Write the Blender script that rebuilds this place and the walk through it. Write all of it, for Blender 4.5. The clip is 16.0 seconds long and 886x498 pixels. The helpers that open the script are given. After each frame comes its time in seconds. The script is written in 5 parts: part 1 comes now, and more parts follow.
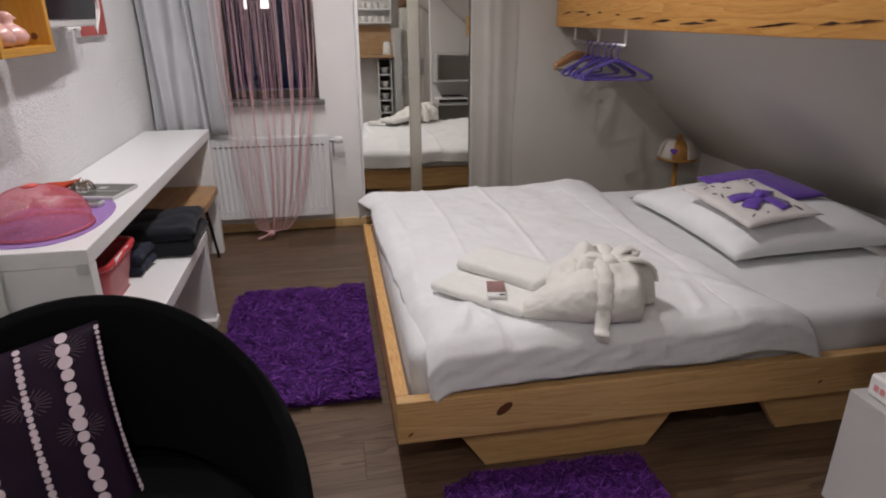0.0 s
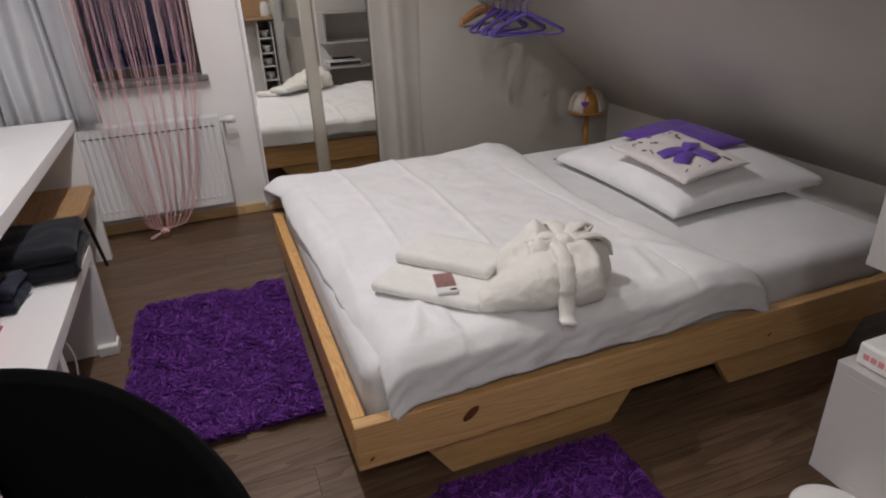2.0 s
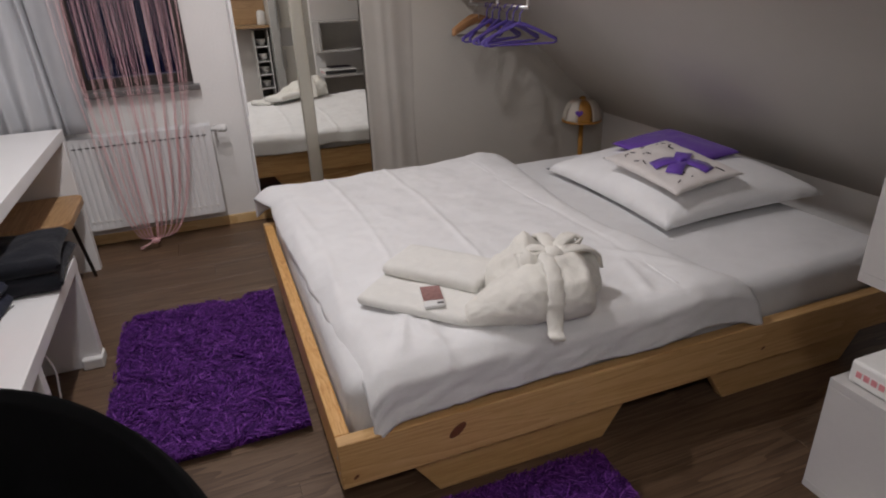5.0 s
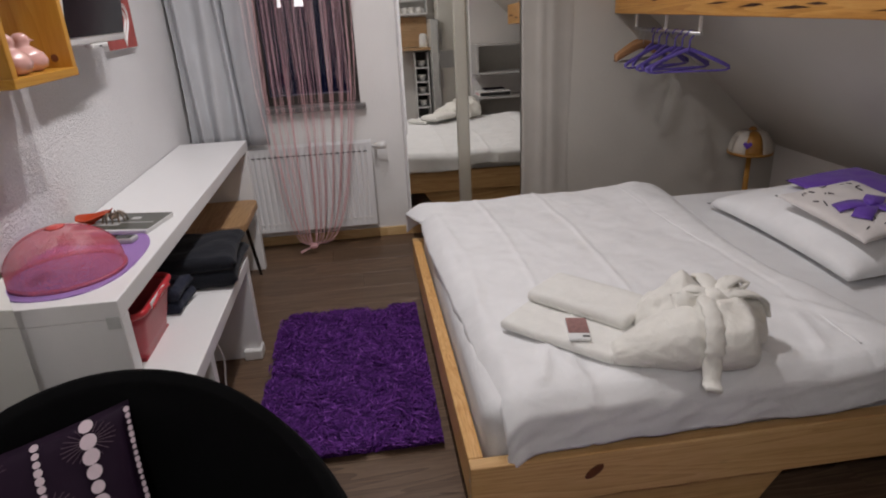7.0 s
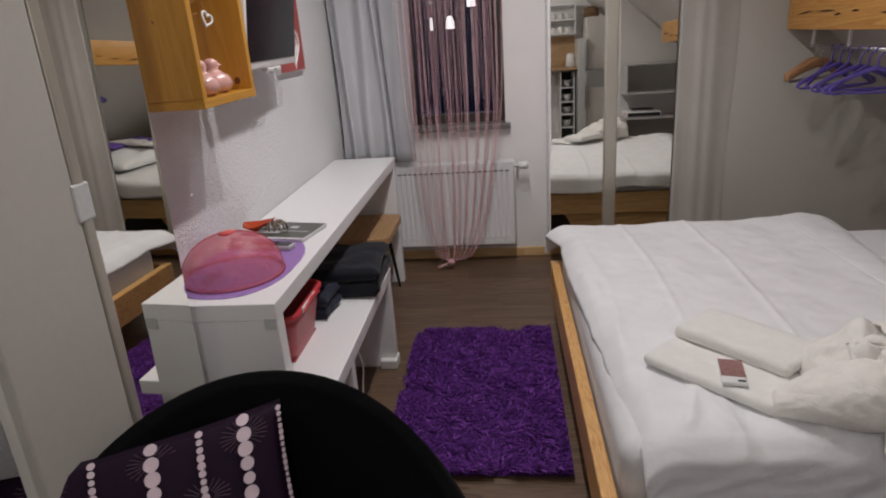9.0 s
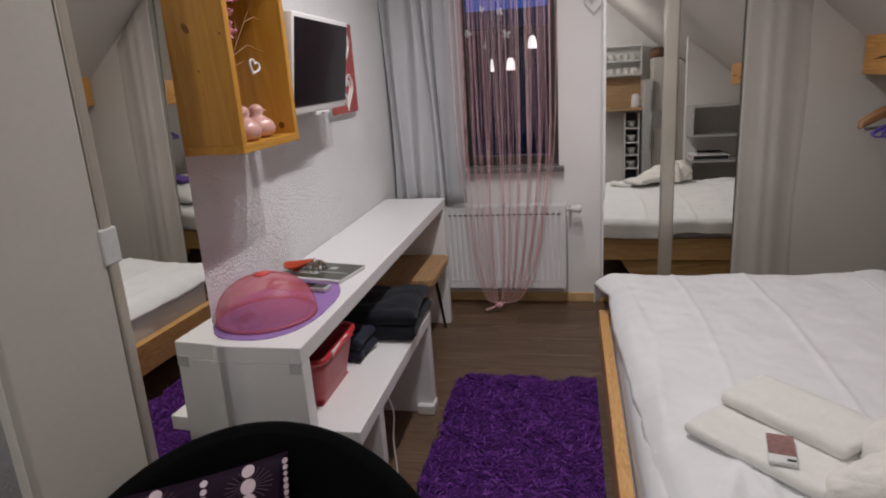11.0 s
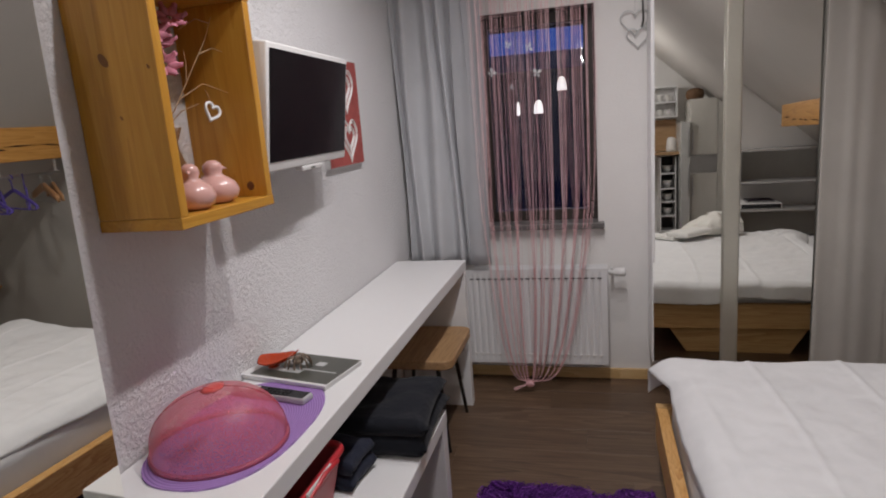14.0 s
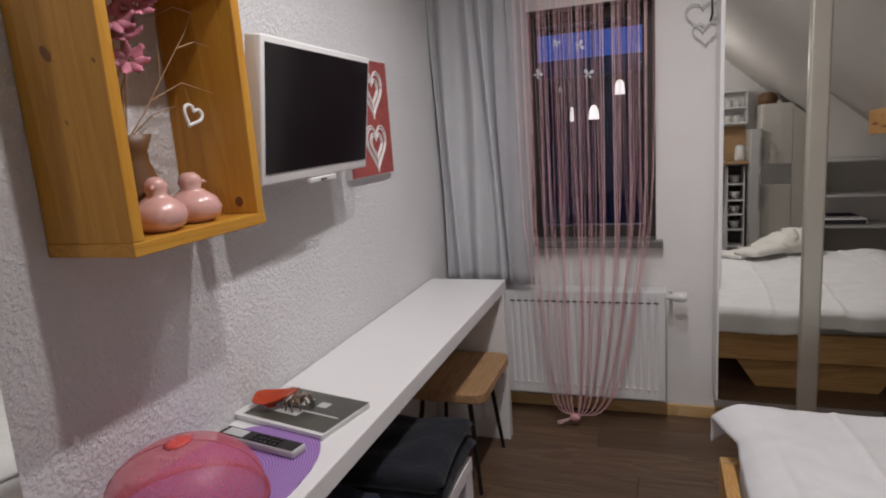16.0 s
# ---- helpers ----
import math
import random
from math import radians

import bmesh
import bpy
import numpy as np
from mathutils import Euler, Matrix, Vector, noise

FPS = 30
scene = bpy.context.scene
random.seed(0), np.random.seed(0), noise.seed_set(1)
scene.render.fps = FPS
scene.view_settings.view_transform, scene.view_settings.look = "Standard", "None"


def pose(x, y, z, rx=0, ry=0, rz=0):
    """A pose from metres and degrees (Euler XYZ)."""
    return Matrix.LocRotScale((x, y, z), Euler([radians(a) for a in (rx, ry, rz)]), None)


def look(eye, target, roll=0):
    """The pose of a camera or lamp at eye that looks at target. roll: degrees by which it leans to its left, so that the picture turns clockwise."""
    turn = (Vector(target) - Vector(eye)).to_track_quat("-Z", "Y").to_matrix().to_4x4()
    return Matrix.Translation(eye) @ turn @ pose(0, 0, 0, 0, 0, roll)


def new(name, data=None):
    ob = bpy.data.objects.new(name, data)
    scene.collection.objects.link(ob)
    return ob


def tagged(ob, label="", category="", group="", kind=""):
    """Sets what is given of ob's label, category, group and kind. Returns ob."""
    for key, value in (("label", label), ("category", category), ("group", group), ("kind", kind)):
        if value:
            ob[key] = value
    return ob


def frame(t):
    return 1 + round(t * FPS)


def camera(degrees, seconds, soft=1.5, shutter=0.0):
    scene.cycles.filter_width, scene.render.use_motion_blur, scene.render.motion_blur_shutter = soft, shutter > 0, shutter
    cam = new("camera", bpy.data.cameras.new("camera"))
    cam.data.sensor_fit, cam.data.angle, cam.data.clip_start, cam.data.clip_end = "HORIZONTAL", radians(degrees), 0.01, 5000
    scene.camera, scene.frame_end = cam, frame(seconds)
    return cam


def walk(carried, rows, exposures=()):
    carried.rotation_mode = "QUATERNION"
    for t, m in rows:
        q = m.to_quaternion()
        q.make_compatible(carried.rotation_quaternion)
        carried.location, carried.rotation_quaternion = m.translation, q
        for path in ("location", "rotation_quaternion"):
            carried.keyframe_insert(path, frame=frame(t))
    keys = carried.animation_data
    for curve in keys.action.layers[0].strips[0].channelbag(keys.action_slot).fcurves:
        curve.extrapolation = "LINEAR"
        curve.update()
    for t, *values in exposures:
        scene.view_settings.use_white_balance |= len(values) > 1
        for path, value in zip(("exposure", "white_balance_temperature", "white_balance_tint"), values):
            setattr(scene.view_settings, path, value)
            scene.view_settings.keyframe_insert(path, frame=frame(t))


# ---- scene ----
cam = camera(71.8, 16.0, 2.0)
PATH = [
    (0, (0.094, 0.001, 1.341), (0.425, 1.84, 0.628), -0.2),
    (0.5, (0.066, 0.093, 1.36), (0.446, 1.913, 0.623), -1.7),
    (1, (0.033, 0.164, 1.365), (0.504, 1.941, 0.578), -2.4),
    (1.5, (0.024, 0.217, 1.362), (0.579, 1.949, 0.531), -2.6),
    (2, (0.034, 0.256, 1.363), (0.659, 1.957, 0.517), -2.4),
    (2.5, (0.046, 0.27, 1.358), (0.723, 1.946, 0.502), -1.9),
    (3, (0.059, 0.272, 1.358), (0.783, 1.938, 0.522), -1.9),
    (5.5, (0.077, 0.276, 1.367), (0.633, 2.017, 0.554), -2.3),
    (6, (0.053, 0.284, 1.372), (0.501, 2.065, 0.58), -2.2),
    (6.5, (0.046, 0.288, 1.376), (0.385, 2.101, 0.605), -2.7),
    (7, (0.045, 0.292, 1.379), (0.259, 2.135, 0.632), -2.9),
    (7.5, (0.045, 0.299, 1.377), (0.155, 2.156, 0.641), -3.1),
    (8, (0.034, 0.307, 1.376), (0.037, 2.174, 0.66), -3.3),
    (8.5, (0.026, 0.309, 1.381), (-0.087, 2.181, 0.687), -3.8),
    (9, (0.021, 0.309, 1.385), (-0.191, 2.183, 0.717), -4.1),
    (11.5, (0.117, 0.427, 1.408), (-0.306, 2.315, 0.9), -3.7),
    (12, (0.089, 0.525, 1.407), (-0.319, 2.427, 0.945), -3.6),
    (12.5, (0.052, 0.622, 1.406), (-0.361, 2.532, 0.981), -3.8),
    (13, (0.033, 0.693, 1.408), (-0.37, 2.605, 0.983), -4.1),
    (13.5, (0.027, 0.776, 1.407), (-0.43, 2.679, 0.996), -4.8),
    (14, (0.025, 0.866, 1.407), (-0.466, 2.762, 0.997), -4.3),
    (14.5, (0.043, 0.945, 1.406), (-0.479, 2.834, 1.007), -4.2),
    (15, (0.066, 1.009, 1.4), (-0.509, 2.885, 1.012), -4.5),
    (15.5, (0.062, 1.053, 1.396), (-0.55, 2.918, 1.011), -4.7),
    (16, (0.038, 1.135, 1.402), (-0.625, 2.984, 1.023), -4.1),
]
walk(cam, [(t, look(eye, target, roll)) for t, eye, target, roll in PATH],
     [(0.0, 0.24), (3.0, 0.14), (6.0, 0.08), (9.0, 0.0), (12.0, -0.04), (16.0, -0.12)])

# ---- world and lamps ----
world = bpy.data.worlds.new("night")
scene.world = world
world.use_nodes = True
world.node_tree.nodes["Background"].inputs[0].default_value = (0.045, 0.10, 0.42, 1)
world.node_tree.nodes["Background"].inputs[1].default_value = 0.7


def bell_lamp(name, loc, watts, radius, colour):
    """A bulb under an opaque bell: it lights all that lies below its rim."""
    data = bpy.data.lights.new(name, "SPOT")
    data.spot_size, data.spot_blend = radians(146), 0.75
    data.energy, data.shadow_soft_size, data.color = watts, radius, colour
    ob = new(name, data)
    ob.matrix_world = Matrix.Translation(loc)
    return ob


WARM = (1.0, 0.959, 0.980)
LAMPS = [(0.0, 2.05, 40.0), (0.0, 2.60, 36.0), (0.0, 3.13, 18.0)]
LAMP_Z = 2.58
for lx, ly, watts in LAMPS:
    bell_lamp("bulb", (lx, ly, LAMP_Z), watts, 0.028, WARM)
# Unseen fill light, added to brighten the bed front and the kitchen.
FILL_LAMP = (-0.05, -0.15, 2.00)
data = bpy.data.lights.new("bulb", "POINT")
data.energy, data.shadow_soft_size, data.color = 18.0, 0.07, WARM
new("bulb", data).location = FILL_LAMP


# ---- materials ----
class Nodes:
    def __init__(self, name):
        self.mat = bpy.data.materials.new(name)
        self.mat.use_nodes = True
        self.t = self.mat.node_tree
        self.b = self.t.nodes["Principled BSDF"]

    def add(self, kind, **props):
        n = self.t.nodes.new(kind)
        for k, v in props.items():
            n.inputs[k.replace("_", " ")].default_value = v
        return n

    def link(self, a, b):
        self.t.links.new(a, b)

    def coords(self, scale=(1, 1, 1), rot=(0, 0, 0), kind="Object"):
        c = self.add("ShaderNodeTexCoord")
        m = self.add("ShaderNodeMapping", Scale=scale, Rotation=rot)
        self.link(c.outputs[kind], m.inputs["Vector"])
        return m.outputs["Vector"]

    def noise(self, vec, scale, detail=4.0, rough=0.55, dist=0.0):
        n = self.add("ShaderNodeTexNoise", Scale=scale, Detail=detail, Roughness=rough, Distortion=dist)
        self.link(vec, n.inputs["Vector"])
        return n.outputs["Fac"]

    def ramp(self, fac, stops):
        r = self.add("ShaderNodeValToRGB")
        e = r.color_ramp.elements
        while len(e) < len(stops):
            e.new(0.5)
        for el, (p, c) in zip(e, stops):
            el.position, el.color = p, (*c, 1)
        self.link(fac, r.inputs["Fac"])
        return r.outputs["Color"]

    def math(self, op, a, b=0.0):
        n = self.add("ShaderNodeMath")
        n.operation = op
        for sock, v in zip(n.inputs, (a, b)):
            if isinstance(v, (int, float)):
                sock.default_value = v
            else:
                self.link(v, sock)
        return n.outputs[0]

    def mix(self, fac, a, b, mode="MIX"):
        n = self.add("ShaderNodeMix")
        n.data_type, n.blend_type = "RGBA", mode
        for i, v in ((0, fac), (6, a), (7, b)):
            if isinstance(v, (int, float)):
                n.inputs[i].default_value = v
            elif isinstance(v, tuple):
                n.inputs[i].default_value = (*v, 1)
            else:
                self.link(v, n.inputs[i])
        return n.outputs[2]

    def bump(self, height, strength, distance):
        n = self.add("ShaderNodeBump", Strength=strength, Distance=distance)
        self.link(height, n.inputs["Height"])
        self.link(n.outputs[0], self.b.inputs["Normal"])

    def set(self, colour=None, rough=0.5, metal=0.0, **more):
        if isinstance(colour, tuple):
            self.b.inputs["Base Color"].default_value = (*colour, 1)
        elif colour is not None:
            self.link(colour, self.b.inputs["Base Color"])
        if isinstance(rough, (int, float)):
            self.b.inputs["Roughness"].default_value = rough
        else:
            self.link(rough, self.b.inputs["Roughness"])
        self.b.inputs["Metallic"].default_value = metal
        for k, v in more.items():
            self.b.inputs[k.replace("_", " ")].default_value = v
        return self.mat


def plain(name, colour, rough=0.5, metal=0.0, vary=0.12, grain=60.0, bump=0.0, wear=0.15, **more):
    """A surface of one colour with faint stains and grain."""
    n = Nodes(name)
    v = n.coords()
    f = n.noise(v, grain, 5)
    g = n.noise(v, 5.0, 3)
    m = n.math("ADD", n.math("MULTIPLY", f, 0.5), n.math("MULTIPLY", g, 0.5))
    dark = tuple(c * (1 - vary) for c in colour)
    light = tuple(min(1, c * (1 + vary * 0.6)) for c in colour)
    col = n.ramp(m, [(0.3, dark), (0.7, light)])
    if bump:
        n.bump(f, bump, 0.002)
    r = n.math("ADD", n.math("MULTIPLY", g, wear), max(rough - wear * 0.47, 0.02))
    return n.set(col, r, metal, **more)


def plaster(name, colour, grain, depth, strength):
    n = Nodes(name)
    v = n.coords()
    f = n.noise(v, grain, 6, 0.62, 0.3)
    c = n.noise(v, grain * 0.28, 3, 0.5)
    g = n.noise(v, 2.2, 4)
    col = n.ramp(g, [(0.3, tuple(a * 0.95 for a in colour)), (0.7, colour)])
    h = n.math("ADD", n.math("MULTIPLY", n.ramp(f, [(0.42, (0, 0, 0)), (0.62, (1, 1, 1))]), 0.7), n.math("MULTIPLY", c, 0.6))
    n.bump(h, strength, depth)
    return n.set(col, 0.85)


def wood(name, axis, dark, mid, light, knots=0.0, rough=0.45, stretch=0.07, rings=9.0, vary=0.0):
    """Grain along one axis (0, 1, 2), with growth lines, pores and a few knots."""
    n = Nodes(name)
    sc = [1.0, 1.0, 1.0]
    sc[axis] = stretch
    info = n.add("ShaderNodeObjectInfo")
    c = n.add("ShaderNodeTexCoord")
    shift = n.add("ShaderNodeVectorMath")
    shift.operation = "MULTIPLY_ADD"
    n.link(info.outputs["Random"], shift.inputs[0])
    shift.inputs[1].default_value = (7.3, 5.1, 3.7)
    n.link(c.outputs["Object"], shift.inputs[2])
    m = n.add("ShaderNodeMapping", Scale=tuple(sc))
    n.link(shift.outputs[0], m.inputs["Vector"])
    v = m.outputs["Vector"]
    big = n.noise(v, rings, 2, 0.45, 1.2)
    lines = n.math("FRACT", n.math("MULTIPLY", big, 9.0))
    fine = n.noise(v, 160.0, 4, 0.6)
    f = n.math("ADD", n.math("MULTIPLY", lines, 0.30), n.math("MULTIPLY", fine, 0.70))
    col = n.ramp(f, [(0.18, dark), (0.48, mid), (0.8, light)])
    if vary:
        blot = n.noise(v, 3.0, 3, 0.6)
        tone = n.math("ADD", n.math("MULTIPLY", info.outputs["Random"], vary), n.math("MULTIPLY", blot, 0.7))
        col = n.mix(1.0, col, n.ramp(tone, [(0.2, (0.66, 0.66, 0.66)), (0.75, (1.0, 1.0, 1.0))]), "MULTIPLY")
    if knots:
        ks = [1.0, 1.0, 1.0]
        ks[axis] = 0.45
        km = n.add("ShaderNodeMapping", Scale=tuple(ks))
        n.link(shift.outputs[0], km.inputs["Vector"])
        vo = n.add("ShaderNodeTexVoronoi", Scale=5.5)
        n.link(km.outputs["Vector"], vo.inputs["Vector"])
        k = n.ramp(vo.outputs["Distance"], [(0.015 * knots, (1, 1, 1)), (0.12 * knots, (0, 0, 0))])
        col = n.mix(n.math("MULTIPLY", k, 0.8), col, tuple(a * 0.5 for a in dark))
    n.bump(f, 0.08, 0.001)
    return n.set(col, n.math("ADD", n.math("MULTIPLY", fine, 0.2), rough - 0.1))


def cloth(name, colour, weave=900.0, crease=14.0, strength=0.35, rough=0.9, sheen=0.15):
    n = Nodes(name)
    v = n.coords()
    w = n.noise(v, weave, 2)
    k = n.noise(v, crease, 4, 0.55, 0.6)
    col = n.ramp(k, [(0.3, tuple(a * 0.93 for a in colour)), (0.7, colour)])
    h = n.math("ADD", n.math("MULTIPLY", k, 1.0), n.math("MULTIPLY", w, 0.08))
    n.bump(h, strength, 0.012)
    return n.set(col, rough, 0.0, Sheen_Weight=sheen)


def clear_plastic(name, colour, alpha, rough=0.25):
    n = Nodes(name)
    v = n.coords()
    f = n.noise(v, 30, 3)
    col = n.ramp(f, [(0.3, tuple(a * 0.9 for a in colour)), (0.7, colour)])
    return n.set(col, rough, 0.0, Alpha=alpha)


M_STUCCO = plaster("stucco_wall", (0.89, 0.88, 0.885), 95.0, 0.008, 0.65)
M_WALL = plaster("painted_wall", (0.84, 0.82, 0.795), 60.0, 0.002, 0.25)
# White paint greyed: the slope's dimness away from the lamps is in this colour.
M_CEIL = plaster("shade_greyed_ceiling", (0.58, 0.55, 0.51), 40.0, 0.002, 0.2)
# Grey-white plaster, deepened to carry the weaker light under the slope.
M_SHADEDWALL = plaster("shade_deepened_grey_wall", (0.53, 0.505, 0.455), 60.0, 0.002, 0.25)
M_WHITE = plain("white_laminate", (0.87, 0.865, 0.86), 0.28, vary=0.015, wear=0.0)
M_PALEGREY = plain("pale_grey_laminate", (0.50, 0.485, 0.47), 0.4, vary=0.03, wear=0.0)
M_CREAM = plain("cream_laminate", (0.72, 0.70, 0.64), 0.4, vary=0.05)
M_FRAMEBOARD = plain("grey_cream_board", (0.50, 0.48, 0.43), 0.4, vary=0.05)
M_GREY = plain("grey_board", (0.52, 0.50, 0.46), 0.55, vary=0.08)
M_PINE_X = wood("pine_along_x", 0, (0.50, 0.27, 0.095), (0.64, 0.39, 0.165), (0.74, 0.50, 0.24), 0.6)
M_PINE_Y = wood("pine_along_y", 1, (0.50, 0.27, 0.095), (0.64, 0.39, 0.165), (0.74, 0.50, 0.24), 0.6)
M_PINE_FLAME = wood("pine_bold_grain", 1, (0.46, 0.19, 0.045), (0.68, 0.38, 0.13), (0.78, 0.50, 0.22), 0.8, 0.45, 0.16, 16.0)
M_BEAM = wood("beam_wood", 1, (0.42, 0.17, 0.03), (0.60, 0.29, 0.065), (0.70, 0.38, 0.11), 0.8, 0.4)
M_BOX_Z = wood("honey_pine_upright", 2, (0.46, 0.20, 0.022), (0.56, 0.27, 0.033), (0.62, 0.33, 0.052), 1.0, 0.35)
M_BOX_Y = wood("honey_pine_level", 1, (0.46, 0.20, 0.022), (0.56, 0.27, 0.033), (0.62, 0.33, 0.052), 0.8, 0.35)
M_OAK = wood("oak_seat", 1, (0.27, 0.15, 0.065), (0.42, 0.25, 0.12), (0.52, 0.33, 0.17), 0.0, 0.5)
M_OAK_X = wood("oak_board", 0, (0.30, 0.17, 0.08), (0.46, 0.29, 0.15), (0.55, 0.37, 0.21), 0.0, 0.5)
M_SKIRT = wood("skirting_wood", 0, (0.50, 0.30, 0.12), (0.64, 0.43, 0.20), (0.74, 0.54, 0.28), 0.0)
M_FLOOR = wood("floor_laminate", 0, (0.076, 0.043, 0.025), (0.152, 0.093, 0.056), (0.245, 0.160, 0.100), 0.0, 0.42, 0.06, 9.0, 0.30)
M_GAP = plain("joint_dark", (0.03, 0.022, 0.016), 0.8)
M_SHEET = cloth("bed_sheet", (0.77, 0.77, 0.775), 1200, 9.0, 0.18)
M_DUVET = cloth("duvet_cotton", (0.87, 0.87, 0.875), 1200, 10.0, 0.45)
M_TOWEL = cloth("white_towel", (0.83, 0.82, 0.78), 420, 30.0, 0.16)
M_ROBE = cloth("robe_terry", (0.83, 0.81, 0.75), 260, 20.0, 0.55)
M_NAVY = cloth("navy_terry", (0.0065, 0.008, 0.014), 420, 22.0, 0.6, 0.95, 0.06)
M_NAVY2 = cloth("blue_terry", (0.013, 0.016, 0.034), 420, 22.0, 0.6, 0.95, 0.06)
M_CURTAIN = cloth("grey_curtain", (0.56, 0.57, 0.59), 900, 6.0, 0.05)
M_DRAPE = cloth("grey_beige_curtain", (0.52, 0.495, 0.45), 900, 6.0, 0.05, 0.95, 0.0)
M_SHEER = cloth("sheer_grey_voile", (0.56, 0.57, 0.59), 900, 6.0, 0.05)
M_SHEER.node_tree.nodes["Principled BSDF"].inputs["Alpha"].default_value = 0.62
M_BLACK = cloth("black_felt", (0.0030, 0.0030, 0.0034), 500, 20.0, 0.15, 1.0, 0.0)
M_BLACK.node_tree.nodes["Principled BSDF"].inputs["Specular IOR Level"].default_value = 0.15
M_PURPLE = cloth("purple_cotton", (0.13, 0.05, 0.36), 900, 14.0, 0.3)
M_RIBBON = cloth("purple_ribbon", (0.14, 0.055, 0.42), 900, 14.0, 0.2, 0.6)
M_PRINT = cloth("cream_print_cotton", (0.74, 0.70, 0.68), 900, 16.0, 0.3)
M_PLUM = cloth("plum_satin", (0.014, 0.0045, 0.016), 900, 16.0, 0.2, 0.7, 0.0)
M_PLUM.node_tree.nodes["Principled BSDF"].inputs["Specular IOR Level"].default_value = 0.15
M_DOT = plain("pale_pink_print", (0.62, 0.50, 0.55), 0.6)
M_BURST = plain("dim_pink_print", (0.12, 0.07, 0.10), 0.6)
M_RED = plain("red_plastic", (0.55, 0.03, 0.04), 0.3, vary=0.05)
M_HANDLE = plain("coral_plastic", (0.72, 0.10, 0.09), 0.3, vary=0.05)
M_PINKBIN = clear_plastic("frosted_red_plastic", (0.52, 0.07, 0.09), 0.9, 0.35)
M_STEEL = plain("brushed_steel", (0.55, 0.55, 0.55), 0.32, 1.0, 0.06)
M_BRONZE = plain("aged_bright_metal", (0.34, 0.27, 0.21), 0.3, 1.0, 0.4, 30)
M_DARKSTEEL = plain("black_steel", (0.03, 0.025, 0.022), 0.45, 0.6)
M_ALU = plain("satin_aluminium", (0.60, 0.58, 0.50), 0.38, 0.7, 0.04)
M_LILAC_WOOD = plain("purple_hanger", (0.11, 0.075, 0.34), 0.35)
M_HANGWOOD = plain("hanger_wood", (0.42, 0.22, 0.10), 0.45)
M_BLUSH = plain("pink_glazed_ceramic", (0.68, 0.39, 0.35), 0.22, vary=0.05, Coat_Weight=0.6)
M_BROWNVASE = plain("brown_ceramic", (0.14, 0.062, 0.020), 0.45)
M_PETAL = plain("pink_petal", (0.62, 0.22, 0.30), 0.7, vary=0.75, grain=45)
M_YELLOW = plain("yellow_stamen", (0.65, 0.40, 0.02), 0.8)
M_TWIG = plain("dry_twig", (0.42, 0.26, 0.13), 0.8)
M_PAINTWHITE = plain("white_paint", (0.80, 0.79, 0.77), 0.45, vary=0.05)
M_SCREEN = plain("dark_screen", (0.004, 0.004, 0.005), 0.14, vary=0.0, Specular_IOR_Level=0.3)
M_PICTURE = plain("brick_red_canvas", (0.42, 0.09, 0.08), 0.8, vary=0.3, grain=25)
M_RADIATOR = plain("radiator_enamel", (0.78, 0.78, 0.78), 0.3, vary=0.03)
# Dark colour that stands for the shade inside slots and the bowl rack.
M_RECESS_SHADE = plain("recess_shade_dark", (0.10, 0.10, 0.10), 0.7)
M_DARKFRAME = plain("dark_brown_frame", (0.045, 0.035, 0.030), 0.45)
M_SILL = plain("grey_stone_sill", (0.16, 0.15, 0.145), 0.35)
# Near-black: the lack of light outdoors is put into the colour.
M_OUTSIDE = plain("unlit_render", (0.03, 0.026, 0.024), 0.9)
M_ORANGE = plain("orange_lacquer_wood", (0.48, 0.055, 0.012), 0.25)
M_PAPER = plain("white_paper", (0.76, 0.76, 0.75), 0.5, vary=0.03)
M_COVER = plain("olive_print", (0.075, 0.078, 0.062), 0.3, vary=0.25, grain=20)
M_PHOTO = plain("pale_print", (0.60, 0.61, 0.60), 0.35)
M_REMOTE = plain("grey_plastic", (0.52, 0.52, 0.52), 0.35, vary=0.04)
M_KEY = plain("black_rubber", (0.02, 0.02, 0.022), 0.6)
M_PINKTXT = plain("pink_ink", (0.70, 0.28, 0.30), 0.6)
M_PACK = plain("red_print_foil", (0.30, 0.16, 0.15), 0.35, vary=0.5, grain=80)
M_FRIDGE = plain("grey_steel_door", (0.68, 0.68, 0.66), 0.35, 0.1, 0.05)
M_CROCK = plain("white_crockery", (0.74, 0.72, 0.68), 0.2)
M_WICKER = plain("brown_wicker", (0.16, 0.085, 0.04), 0.7, vary=0.4)
M_LAMPCLOTH = plain("cream_lamp_fabric", (0.62, 0.57, 0.50), 0.7)
M_LAMPWOOD = plain("amber_wood", (0.42, 0.20, 0.04), 0.35)
M_CRACK = plain("split_wood", (0.05, 0.018, 0.006), 0.9)
M_SOFTKNOT = plain("soft_knot_wood", (0.27, 0.105, 0.018), 0.4, vary=0.3)
M_KNOT = plain("knot_wood", (0.17, 0.055, 0.016), 0.5, vary=0.4)

n = Nodes("mirror_silver")
M_MIRROR = n.set((0.91, 0.91, 0.865), 0.012, 1.0)
n = Nodes("window_glass")
M_GLASS = n.set((1.0, 1.0, 1.0), 0.02, 0.0, Transmission_Weight=1.0, IOR=1.45)
n = Nodes("lit_opal_glass")
M_OPAL = n.set((0.9, 0.88, 0.84), 0.4, 0.0, Emission_Color=(1.0, 0.93, 0.84, 1), Emission_Strength=1.5)
# Glow for the bells that imitate room lamps mirrored in the pane.
n = Nodes("lamp_reflection_glow")
